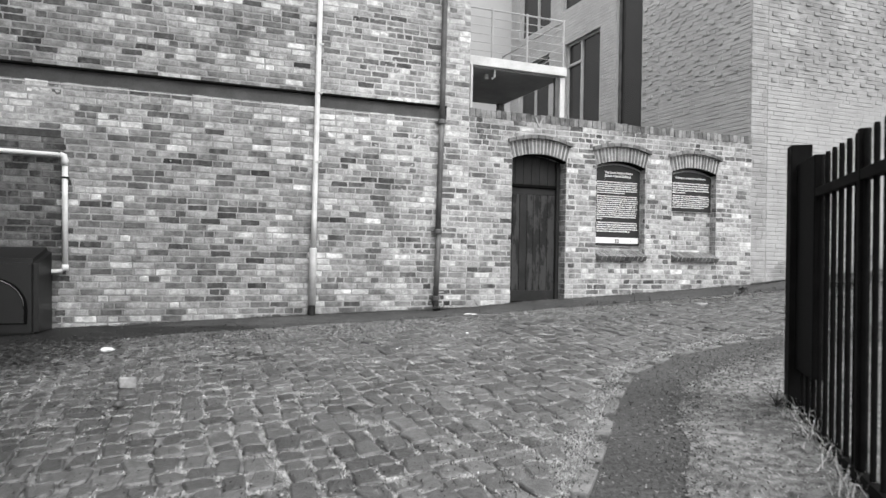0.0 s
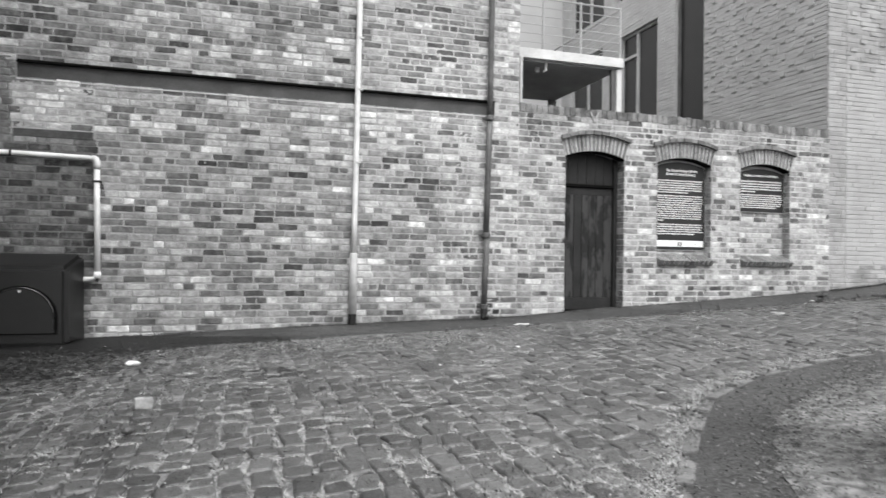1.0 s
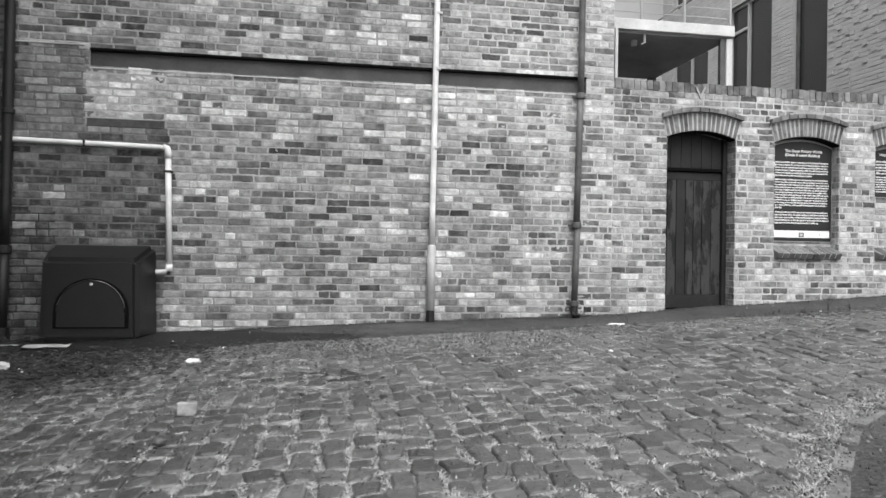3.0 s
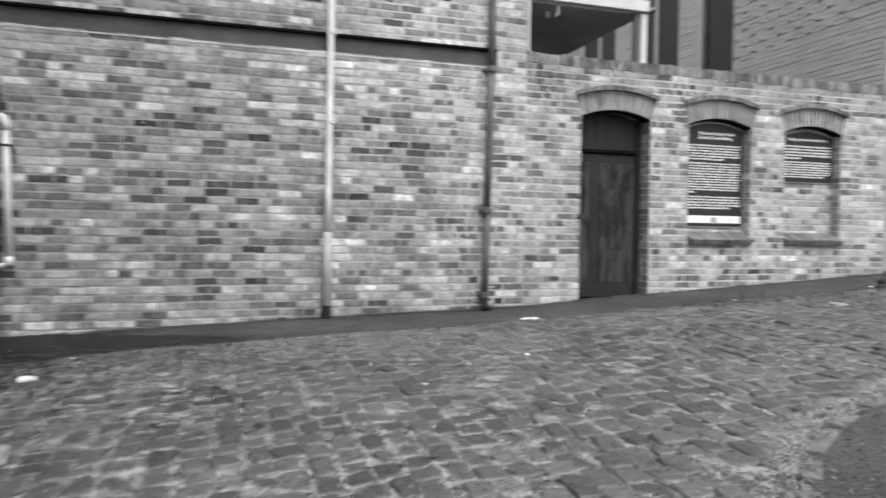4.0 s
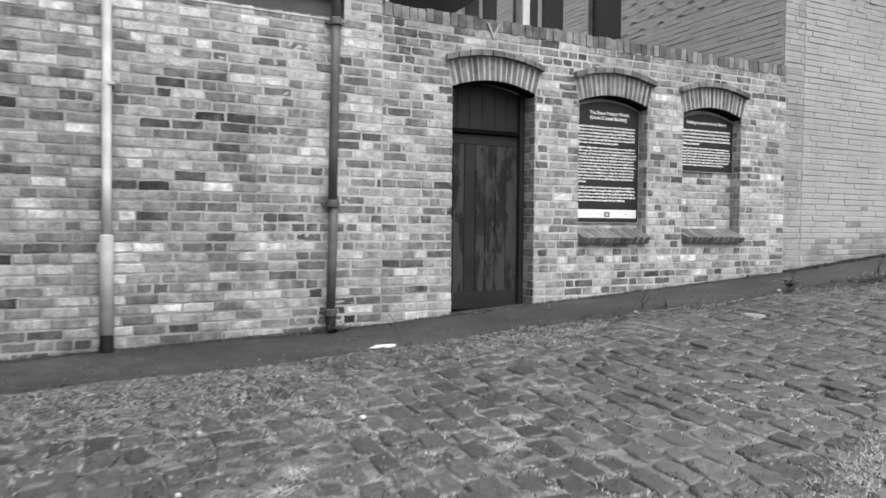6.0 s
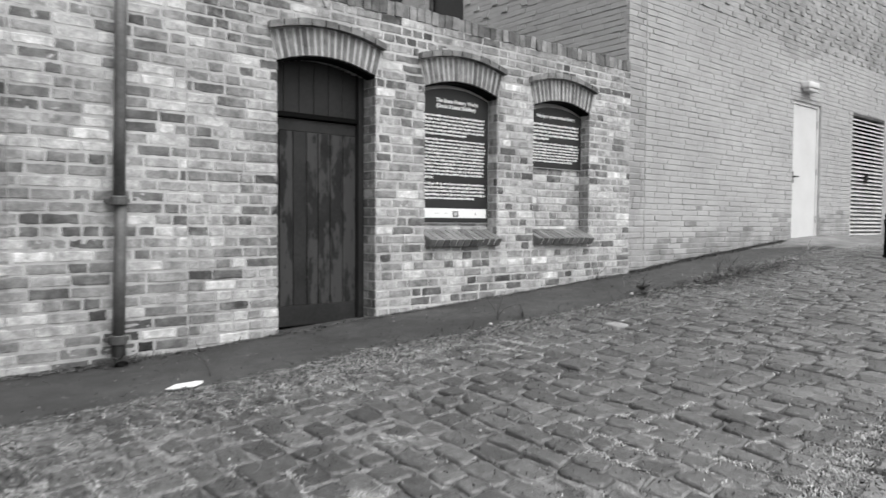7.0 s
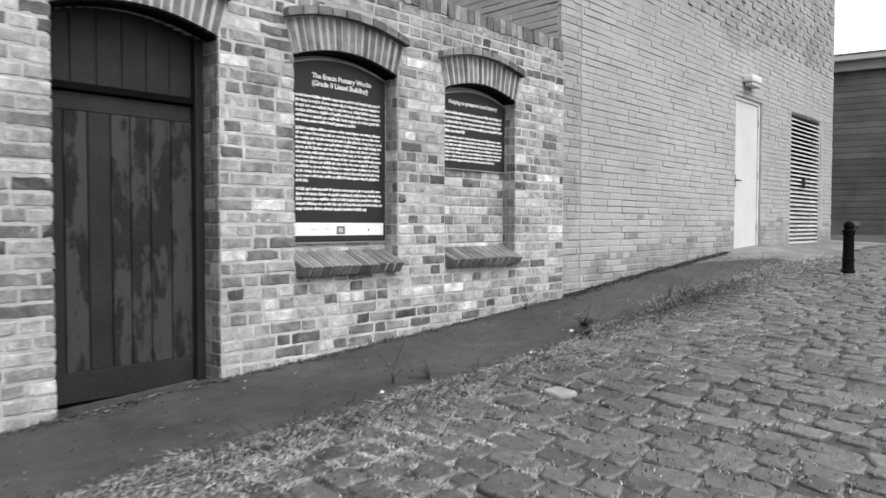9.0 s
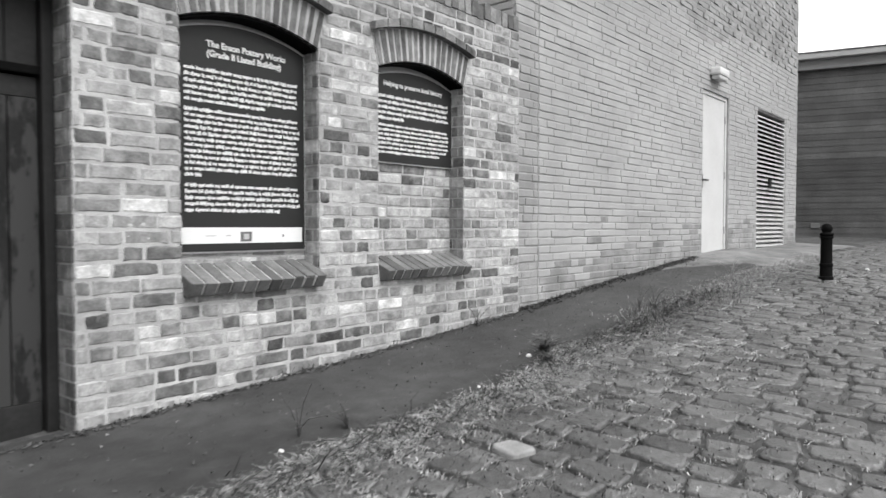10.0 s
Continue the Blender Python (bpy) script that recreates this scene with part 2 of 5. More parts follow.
def strip_mesh(name, xs, low, high, rows, lift_low, lift_high, mat, wob=0.0):
    v, f = [], []
    for x in xs:
        a, b = low(x), high(x)
        for j in range(rows + 1):
            y = a + (b - a) * j / rows
            h = lift_low + (lift_high - lift_low) * min(1, j / rows * 6)
            v.append((x, y, ground_z(x, y) + ramp(x, y) + h + wob * noise.noise((x * 1.3, y * 1.3, 0))))
    k = rows + 1
    for i in range(len(xs) - 1):
        for j in range(rows):
            f.append((i * k + j, (i + 1) * k + j, (i + 1) * k + j + 1, i * k + j + 1))
    return mesh_of(name, v, f, mat, smooth=True)


PX = [-3.2 + 0.08 * i for i in range(275)]
pavement = tagged(new("pavement", strip_mesh("pavement", PX, pave_y, lambda x: FRONT + 0.06 if x < CORNER else MFRONT + 0.05, 14, -0.02, 0.012, TARMAC, 0.012)),
                  "dark smooth tarmac footway strip along the walls", "pavement", kind="structure")
TX = [-3 + 0.08 * i for i in range(390)]
path = tagged(new("tarmac_path", strip_mesh("tarmac_path", TX, lambda x: line_y(VERGE_LINE, x) - 1.2, lambda x: line_y(KERB_LINE, x), 12, 0.0, 0.0, GRITTY, 0.01)),
              "gritty dark tarmac path beside the setts", "path", kind="structure")
verge = tagged(new("verge", strip_mesh("verge", TX, lambda x: line_y(VERGE_LINE, x) - 4, lambda x: line_y(VERGE_LINE, x) + 0.18 + 0.08 * noise.noise((x * 2.3, 0, 5)) + 0.09 * noise.noise((x * 11, 0, 5)), 60, 0.007, 0.007, SOIL, 0.01)),
               "patchy soil verge with thin grass under the railings", "verge", kind="structure")

# paler worn patch of the footway
WORN = material("worn_tarmac", 0.056, 0.85, 0.25, 9.0, 0.6, 150, stain=0.35, stain_scale=2.5)
patch_x = [0.75 + 0.02 * i for i in range(63)]
tagged(new("worn_patch", strip_mesh("worn_patch", patch_x,
                                    lambda x: pave_y(x) + 0.12 + 0.5 * abs((x - 1.375) / 0.625) ** 2 + 0.06 * noise.noise((x * 5, 1, 0)) + 0.09 * noise.noise((x * 19, 1, 0)),
                                    lambda x: FRONT - 0.12 - 0.3 * abs((x - 1.375) / 0.625) ** 2 + 0.06 * noise.noise((x * 5, 1, 9)) + 0.06 * noise.noise((x * 19, 1, 9)), 14, 0.006, 0.0155, WORN, 0.012)),
       "paler worn patch of the tarmac footway", "pavement", kind="structure")

# concrete apron in front of the white door
AX = [11.4 + 0.1 * i for i in range(61)]
tagged(new("concrete_apron", strip_mesh("concrete_apron", AX, lambda x: 8.3 + 0.75 * (1 - smooth((x - 11.4) / 1.6)) + 0.12 * noise.noise((x * 1.4, 2, 0)) + 0.05 * noise.noise((x * 6, 2, 0)), lambda x: MFRONT + 0.05, 14, 0.0, 0.016, material("worn_concrete", 0.14, 0.9, 0.3, 6, 0.4, 80, stain=0.4), 0.012)),
       "worn grey concrete ramp at the white door", "ramp", kind="structure")


# ---- brick walls ----
def arch_z(op, x):
    """Underside of an opening's segmental arch."""
    u = (x - op["x0"]) / (op["x1"] - op["x0"])
    return op["spring"] + op["rise"] * max(0.0, 1 - (2 * u - 1) ** 2)


OPENINGS = [
    dict(x0=4.435, x1=5.304, bottom=0.0, spring=2.57, rise=0.085),
    dict(x0=5.805, x1=6.671, bottom=1.25, spring=2.56, rise=0.085),
    dict(x0=7.155, x1=8.023, bottom=1.25, spring=2.55, rise=0.085),
]
RING, HOOD = 0.205, 0.062


def blocked(x, z):
    for op in OPENINGS:
        if op["bottom"] <= z < op["spring"] and op["x0"] <= x <= op["x1"]:
            return True
        if z >= op["spring"]:
            up = (z - op["spring"]) / RING
            splay = 0.055 * min(1.3, up)
            a, b = op["x0"] - splay, op["x1"] + splay
            if a <= x <= b:
                u = min(1, max(0, (x - a) / (b - a)))
                if z < op["spring"] + op["rise"] * (1 - (2 * u - 1) ** 2) + RING + HOOD:
                    return True
    return False


def free_runs(x0, x1, z, test):
    """Stretches of a course that nothing blocks."""
    runs, start, n = [], None, int((x1 - x0) / 0.012)
    for i in range(n + 1):
        x = x0 + (x1 - x0) * i / n
        if test(x, z):
            if start is not None:
                runs.append((start, x))
                start = None
        elif start is None:
            start = x
    if start is not None:
        runs.append((start, x1))
    return runs


def lay(x0, x1, z0, z1, test, rng, cycle=CYC, header=0.3, long=0.215, short=0.1025, joint=0.010, upright=None):
    """Bricks of a wall: x0, x1, z0, z1."""
    out, row, z = [], 0, z0
    while z < z1:
        for a, b in free_runs(x0, x1, z + cycle / 2, test):
            x = a - rng.uniform(0, 0.2) if row % 2 else a - rng.uniform(0, 0.1)
            while x < b - 0.02:
                w = short if rng.random() < (0.85 if row % 6 == 3 else header * 0.6) else long
                w *= rng.uniform(0.96, 1.03)
                p, q = max(x, a + 0.002), min(x + w, b - 0.002)
                if b - q < 0.045:
                    q = b - 0.002
                if q - p > 0.03:
                    dz = rng.uniform(-0.0015, 0.0015)
                    out.append((p, q, z + joint / 2 + dz, z + cycle - joint / 2 + dz))
                x = max(q, x + w) + (joint if upright is None else upright)
        z += cycle
        row += 1
    return out


def brick_verts(w, d, h, c, rng=None, wear=0.0):
    """A brick seen from the front (-y): softened front, open back; origin in the middle of its face. wear: how uneven its edges are."""
    a, b = w / 2, h / 2
    ring = [(-1, -1), (-0.35, -1), (0.35, -1), (1, -1), (1, 1), (0.35, 1), (-0.35, 1), (-1, 1)]
    out = []
    for g, y in ((c, 0.0), (0.0, c * 0.65), (0.0, d)):
        j = [(rng.uniform(-wear, wear), rng.uniform(-wear, wear)) if rng else (0, 0) for _ in ring]
        out += [(u * a - (g if u > 0.9 else -g if u < -0.9 else 0) + (p if y < d else 0), y, v * (b - g) + (q if y < d else 0)) for (u, v), (p, q) in zip(ring, j)]
    return out


BRICK_FACES = [tuple(range(8))] + [(r * 8 + i + 8, r * 8 + (i + 1) % 8 + 8, r * 8 + (i + 1) % 8, r * 8 + i) for r in range(2) for i in range(8)]


def build_bricks(wall, bricks, tone_of, face_y, singles, rng, mats, turn=None, chamfer=0.003, proud=0.002, name="brick", rest="brickwork", wear=0.0025):
    """The bricks in singles(x, z) as parts of the wall, at most 300, the others joined."""
    shared, joined, made = {}, ([], [], []), 0
    for x0, x1, z0, z1 in bricks:
        k = tone_of((x0 + x1) / 2, (z0 + z1) / 2, x1 - x0)
        y = face_y - rng.uniform(-proud, proud)
        cx, cz, w, h = (x0 + x1) / 2, (z0 + z1) / 2, x1 - x0, z1 - z0
        if made < 300 and singles(cx, cz):
            key = (round(w / 0.012), k, rng.randrange(3))
            if key not in shared:
                shared[key] = mesh_of(name, brick_verts(key[0] * 0.012 - 0.001, 0.05, h, chamfer, rng, wear), BRICK_FACES, mats[k])
            at = pose(cx, y, cz, 0, rng.uniform(-0.4, 0.4), 0)
            part_mesh(name, shared[key], wall, at=turn @ at if turn else at)
            made += 1
        else:
            v, f, ix = joined
            o = len(v)
            tilt = rng.uniform(-0.006, 0.006)
            v += [(cx + a, y + b, cz + c + a * tilt) for a, b, c in brick_verts(w, 0.05, h, chamfer, rng, wear)]
            f += [tuple(i + o for i in q) for q in BRICK_FACES]
            ix += [k] * 17
    ob = part_mesh(rest, mesh_of(rest, joined[0], joined[1], mats, joined[2]), wall, at=turn)
    ob["kind"] = "stuff"
    return ob


def mortar_skin(x0, x1, z0, z1, step, gap, face, base, mat, wall, seed):
    """Weathered mortar face: worn back in the joints, smeared over the edges of the bricks."""
    nx, nz = int((x1 - x0) / step), int((z1 - z0) / step)
    v, f = [], []
    for i in range(nx + 1):
        for k in range(nz + 1):
            x, z = x0 + (x1 - x0) * i / nx, z0 + (z1 - z0) * k / nz
            n = 0.85 * noise.noise((x * 24, z * 38, seed)) + 0.5 * noise.noise((x * 3.1, z * 4.3, seed + 5))
            v.append((x, face + base - 0.0038 * n, z))
    for i in range(nx):
        for k in range(nz):
            if not gap(x0 + (x1 - x0) * (i + 0.5) / nx, z0 + (z1 - z0) * (k + 0.5) / nz):
                o = i * (nz + 1) + k
                f.append((o, o + nz + 1, o + nz + 2, o + 1))
    ob = part_mesh("mortar", mesh_of("mortar", v, f, mat, smooth=True), wall)
    ob["kind"] = "stuff"


# yard wall core with its three openings
core = []
cuts = sorted({3.78, CORNER - 0.02, *[op[k] for op in OPENINGS for k in ("x0", "x1")]})
for a, b in zip(cuts, cuts[1:]):
    op = next((o for o in OPENINGS if o["x0"] <= a < o["x1"]), None)
    if op is None:
        core.append((a, b, FRONT + 0.014, FRONT + 0.34, 0, 3.09))
    else:
        if op["bottom"]:
            core.append((a, b, FRONT + 0.014, FRONT + 0.34, 0, op["bottom"]))
            core.append((a, b, FRONT + 0.135, FRONT + 0.34, op["bottom"], op["spring"] + 0.1))
        for i in range(16):
            p, q = a + (b - a) * i / 16, a + (b - a) * (i + 1) / 16
            core.append((p, q, FRONT + 0.014, FRONT + 0.34, arch_z(op, (p + q) / 2), 3.09))
wall_yard = tagged(new("wall_yard", boxes_mesh("wall_yard", core, MORTAR)), "old brick yard wall with pale patchy bricks and three arched openings", "wall", kind="structure")

# tall wall core
BEAM = (-1.775, 3.455, 2.985, 3.195)
tall_core = [(-2.46, 3.78, FRONT + 0.014, FRONT + 0.34, 0, BEAM[2]), (-2.46, BEAM[0], FRONT + 0.014, FRONT + 0.34, BEAM[2], BEAM[3]), (BEAM[1], 3.78, FRONT + 0.014, FRONT + 0.34, BEAM[2], BEAM[3]),
             (-2.46, 3.78, FRONT + 0.014, FRONT + 0.34, BEAM[3], 9.0), (BEAM[0], BEAM[1], FRONT + 0.12, FRONT + 0.34, BEAM[2], BEAM[3]),
             (3.45, 3.78, FRONT + 0.34, 16, 0, 7.0), (WEST, 3.45, 15.7, 16, 0, 7.0)]
wall_tall = tagged(new("wall_tall", boxes_mesh("wall_tall", tall_core, MORTAR_DARK)), "tall weathered brick wall of mottled dark and light bricks", "wall", kind="structure")

# near-black mortar: the enclosed corner's shade put into the colour
SHADE_MORTAR = material("shade_mortar", 0.035, 0.95, 0.3, 8, 0.3, 60)
part_mesh("sooty_corner", boxes_mesh("sooty_corner", [(WEST, -2.46, FRONT + 0.0025, FRONT + 0.34, 0, 9.0), (-2.459, -2.07, FRONT + 0.0052, FRONT + 0.04, 0, 1.55)], SHADE_MORTAR), wall_tall)
part_mesh("straight_joint", boxes_mesh("straight_joint", [(2.746, 2.754, FRONT - 0.001, FRONT + 0.02, 1.3, 2.6)], MORTAR_DARK), wall_tall)

# ---- steel beam in the tall wall ----
beam = empty("steel_beam", (BEAM[0] + BEAM[1]) / 2, FRONT, BEAM[2])
HALF = (BEAM[1] - BEAM[0]) / 2 - 0.003
part("web", bm_box(-HALF, HALF, 0.04, 0.08, 0.012, 0.18), STEEL, beam)
# top flange is black to paint the shadow line along the beam
part("flange", bm_box(-HALF, HALF, -0.006, 0.08, 0.18, 0.207, 0.003), BLACK_PAINT, beam)
part("flange", bm_box(-HALF, HALF, -0.004, 0.08, 0.0, 0.012, 0.002), PLASTIC, beam, "pale lower flange edge")
tagged(beam, "long grey painted steel lintel beam set in the brick wall", "beam")


# ---- arches, hoods, sills, coping ----
def arch_ring(op, parent):
    n = 16
    r = random.Random(int(op["x0"] * 100))
    w = op["x1"] - op["x0"]
    for i in range(n):
        u0, u1 = i / n + 0.010 + r.uniform(-0.004, 0.008), (i + 1) / n - 0.010 + r.uniform(-0.006, 0.003)
        def at(u, up):
            s = 0.055 * up
            x = op["x0"] - s + (w + 2 * s) * u
            return x, op["spring"] + op["rise"] * (1 - (2 * u - 1) ** 2) + RING * up
        y = FRONT - 0.005 - r.uniform(0, 0.003)
        part("voussoir", bm_prism([at(u0, 0.0), at(u1, 0.0), at(u1, 1), at(u0, 1)], y, FRONT + 0.13), ARCH, parent)
    m = 9
    for i in range(m):
        u0, u1 = i / m + 0.004 + r.uniform(-0.002, 0.006), (i + 1) / m - 0.004
        drop = r.uniform(0, 0.012)
        def hood(u, up):
            x = op["x0"] - 0.075 + (w + 0.15) * u
            return x, op["spring"] + op["rise"] * (1 - (2 * u - 1) ** 2) + RING + 0.006 + (HOOD - 0.006 - drop) * up
        part("hood_brick", bm_prism([hood(u0, 0), hood(u1, 0), hood(u1, 1), hood(u0, 1)], FRONT - 0.05 - r.uniform(0, 0.006), FRONT + 0.05), ARCH, parent)
    # added black strip: the soffit's shade and soot put into its colour
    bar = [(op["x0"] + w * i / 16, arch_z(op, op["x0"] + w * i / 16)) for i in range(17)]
    part("arch_bar", bm_prism([(x, z - 0.014) for x, z in bar] + [(x, z - 0.001) for x, z in reversed(bar)], FRONT + 0.012, FRONT + 0.128), BLACK_PAINT, parent, "black strip under the arch for soot and soffit shade")


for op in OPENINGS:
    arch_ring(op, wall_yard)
    # bed of pale mortar behind the ring
    def bed(u, up):
        s = 0.05 * up
        return op["x0"] - s + (op["x1"] - op["x0"] + 2 * s) * u, op["spring"] + op["rise"] * (1 - (2 * u - 1) ** 2) + RING * up
    us = [i / 16 for i in range(17)]
    part("mortar_bed", bm_prism([bed(u, 0.01) for u in us] + [bed(u, 1.02) for u in reversed(us)], FRONT - 0.003, FRONT + 0.128), MORTAR, wall_yard)


def sill(op):
    s = empty("window_sill", (op["x0"] + op["x1"]) / 2, FRONT, 1.18)
    n, w = 11, op["x1"] - op["x0"] - 0.01
    r = random.Random(int(op["x0"] * 37))
    for i in range(n):
        a, b = -w / 2 + w * i / n + 0.006, -w / 2 + w * (i + 1) / n - 0.006
        d = r.uniform(-0.006, 0.006)
        bm = bmesh.new()
        sec = [(0.12, 0.16), (-0.09 + d, 0.07 + d), (-0.05 + d, 0.004), (0.12, 0.0)]
        p = [bm.verts.new((a, y, z)) for y, z in sec]
        q = [bm.verts.new((b, y, z)) for y, z in sec]
        bm.faces.new(p[::-1]), bm.faces.new(q)
        for j in range(4):
            bm.faces.new((p[j], p[(j + 1) % 4], q[(j + 1) % 4], q[j]))
        bmesh.ops.recalc_face_normals(bm, faces=bm.faces[:])
        bmesh.ops.bevel(bm, geom=bm.edges[:], offset=0.004, segments=1, affect="EDGES")
        part("sill_brick", bm, SILL, s)
        bm = bmesh.new()
    sec = [(0.122, 0.153), (-0.08, 0.066), (-0.044, 0.01), (0.122, 0.01)]
    p = [bm.verts.new((-w / 2 + 0.009, y, z)) for y, z in sec]
    q = [bm.verts.new((w / 2 - 0.009, y, z)) for y, z in sec]
    bm.faces.new(p[::-1]), bm.faces.new(q)
    for j in range(4):
        bm.faces.new((p[j], p[(j + 1) % 4], q[(j + 1) % 4], q[j]))
    bmesh.ops.recalc_face_normals(bm, faces=bm.faces[:])
    part("mortar_bed", bm, MORTAR, s)
    return tagged(s, "sloping dark brick-on-edge sill under a blocked window", "sill", "window sills")


for op in OPENINGS[1:]:
    sill(op)

r = random.Random(5)
cop_meshes = [mesh_of("coping_brick", box_verts(-0.034, 0.034, 0, 0.225, -0.05, 0.055 + 0.003 * k), BOX, COPING) for k in range(4)]
x = 3.80
while x < CORNER - 0.08:
    part_mesh("coping_brick", cop_meshes[r.randrange(4)], wall_yard, at=pose(x + 0.034, FRONT - r.uniform(-0.004, 0.01), 3.14 + r.uniform(-0.012, 0.006), r.uniform(-2, 2), r.uniform(-3, 3), r.uniform(-2, 2)))
    x += 0.077
part_mesh("mortar_bed", boxes_mesh("mortar_bed", [(3.79, CORNER - 0.03, FRONT + 0.012, FRONT + 0.215, 3.09, 3.182)], MORTAR_DARK), wall_yard)

# a loose split piece of pale stone wedged in the coping, like a V
chip = [(-0.068, 0.13), (-0.05, 0.135), (0.0, 0.03), (0.055, 0.135), (0.072, 0.13), (0.008, 0.0), (-0.006, 0.0)]
part("stone_chip", bm_prism(chip, FRONT - 0.016, FRONT + 0.004), MORTAR, wall_yard, "pale split chip in the coping", at=pose(4.84, 0, 3.03))

# ---- door ----
door = empty("timber_door", 4.87, 9.36, 0.6)
D0, D1 = 4.44 - 4.87, 5.299 - 4.87
part("jamb", bm_box(D1 - 0.05, D1, -0.03, 0.09, -0.06, 2.06, 0.006), DOOR, door)
part("jamb", bm_box(D0, D0 + 0.02, -0.03, 0.09, -0.05, 2.06, 0.004), BLACK_PAINT, door)
part("transom", bm_box(D0 + 0.022, D1 - 0.052, -0.02, 0.09, 1.60, 1.64, 0.006), BLACK_PAINT, door)
DW0, DW1 = D0 + 0.022, D1 - 0.052
for i in range(6):
    a, b = DW0 + (DW1 - DW0) * i / 6, DW0 + (DW1 - DW0) * (i + 1) / 6
    part("transom_board", bm_box(a + 0.001, b - 0.001, 0.012, 0.05, 1.641, 2.12, 0.004, 1), DOOR, door)
leaf = part("leaf", bm_box(DW0 + 0.004, DW1 - 0.004, 0.03, 0.07, -0.02, 1.596), DOOR, door, "dark worn door leaf with scuffed boards")
for a, b, mt in ((0.0, 0.12, DOOR), (0.12, 0.27, DOOR_WORN), (0.27, 0.42, DOOR), (0.42, 0.55, DOOR_WORN), (0.55, 0.69, DOOR_WORN), (0.69, 0.84, DOOR_WORN), (0.84, 1.0, DOOR_WORN)):
    p, q = DW0 + (DW1 - DW0) * a, DW0 + (DW1 - DW0) * b
    part("board", bm_box(p + 0.003, q - 0.003, 0.014, 0.03, 0.14, 1.5, 0.003, 1), mt, leaf)
part("bottom_rail", bm_box(DW0 + 0.006, DW1 - 0.006, 0.011, 0.03, -0.018, 0.1395, 0.002, 1), DOOR, leaf)
part("top_rail", bm_box(DW0 + 0.006, DW1 - 0.006, 0.012, 0.03, 1.5005, 1.592, 0.002, 1), DOOR, leaf)
# unseen sheet, added to block daylight so the gap under the leaf stays black
part("backing", bm_box(D0 + 0.001, D1 - 0.001, 0.092, 0.1, -0.052, 2.1), BLACK_PAINT, door, "added black sheet that keeps the door gaps dark")
for z in (0.25, 1.25):
    part("hinge", bm_box(DW0 - 0.005, DW0 + 0.02, 0.0, 0.012, z, z + 0.06, 0.003, 1), ALU, leaf)
part("lock", bm_box(DW0 + 0.002, DW0 + 0.03, -0.006, 0.012, 0.68, 0.78, 0.004, 1), ALU, leaf, "worn metal keep plate")
tagged(door, "dark boarded timber door with a plain overpanel in an arched opening", "door")
tagged(part("door_step", bm_box(4.437, 5.302, FRONT + 0.01, FRONT + 0.33, 0.2, 0.548, 0.006), TARMAC), "worn concrete threshold under the timber door", "step", kind="structure")


# ---- information boards ----
def bars(rng, w, rows, z0, pitch, x_left, last=0.6):
    """Lines of unreadable writing as word bars: (x0, x1, z) rows."""
    out = []
    for i in range(rows):
        x, end = x_left, x_left + w * (last if i == rows - 1 else rng.uniform(0.96, 1.0))
        row = []
        while x < end - 0.006:
            for _ in range(rng.choice((2, 3, 4, 5, 6, 7, 8))):
                q = x + rng.uniform(0.0055, 0.0095)
                if q > end:
                    break
                row.append((x, q, z0 - i * pitch))
                x = q + 0.0022
            x += 0.006
        out.append(row)
    return out


def board(op, x0, x1, z0, z1, rise, heading, blocks, label, seed, strip=False):
    rng = random.Random(seed)
    cx, w = (x0 + x1) / 2, x1 - x0
    y = FRONT + 0.125
    b = empty("information_board", cx, y, z0)
    def outline(g):
        pts = [(-w / 2 + g, g), (w / 2 - g, g)]
        for i in range(13):
            u = 1 - i / 12
            pts.append(((-w / 2 + g) + (w - 2 * g) * u, z1 - z0 - g + rise * (1 - (2 * u - 1) ** 2)))
        return pts
    part("edging", bm_prism(outline(0), -0.012, 0.008), SIGN_EDGE, b, "thin pale metal edge")
    part("panel", bm_prism(outline(0.008), -0.016, 0.0), SIGN, b)
    for text, size, z, x in heading:
        cu = bpy.data.curves.new("heading", "FONT")
        cu.body, cu.size, cu.extrude = text, size, 0.0008
        cu.offset = 0.0013
        cu.resolution_u = 6
        cu.materials.append(SIGN_WHITE)
        ob = new("heading", cu)
        ob.parent = b
        ob.matrix_basis = pose(x, -0.0175, z, 90, 0, 0)
    for rows, ztop, pitch, last in blocks:
        for row in bars(rng, w - 0.1, rows, ztop, pitch, -w / 2 + 0.062, last):
            part_mesh("text_line", boxes_mesh("text_line", [(p, q, -0.0178, -0.0155, z - pitch * rng.choice((0.22, 0.22, 0.22, 0.36)), z + pitch * rng.choice((0.18, 0.18, 0.2, 0.36))) for p, q, z in row], SIGN_WHITE), b)
    if strip:
        s = part("logo_strip", bm_box(-w / 2 + 0.035, w / 2 - 0.03, -0.0178, -0.0155, 0.05, 0.135), SIGN_WHITE, b, "white strip with small emblems")
        part("emblem", bm_box(-0.03, 0.04, -0.0195, -0.0178, 0.058, 0.112), SIGN_GREY, s)
        part("emblem", bm_box(-0.012, 0.022, -0.0205, -0.0195, 0.07, 0.1), SIGN_EDGE, s)
        part("emblem", bm_box(0.245, 0.255, -0.0195, -0.0178, 0.08, 0.095), SIGN_GREY, s)
        part("emblem", bm_box(-0.24, -0.18, -0.0185, -0.0178, 0.088, 0.093), SIGN_EDGE, s)
        part("emblem", bm_box(-0.12, -0.09, -0.0185, -0.0178, 0.088, 0.095), SIGN_EDGE, s)
    return tagged(b, label, "sign", "information boards")


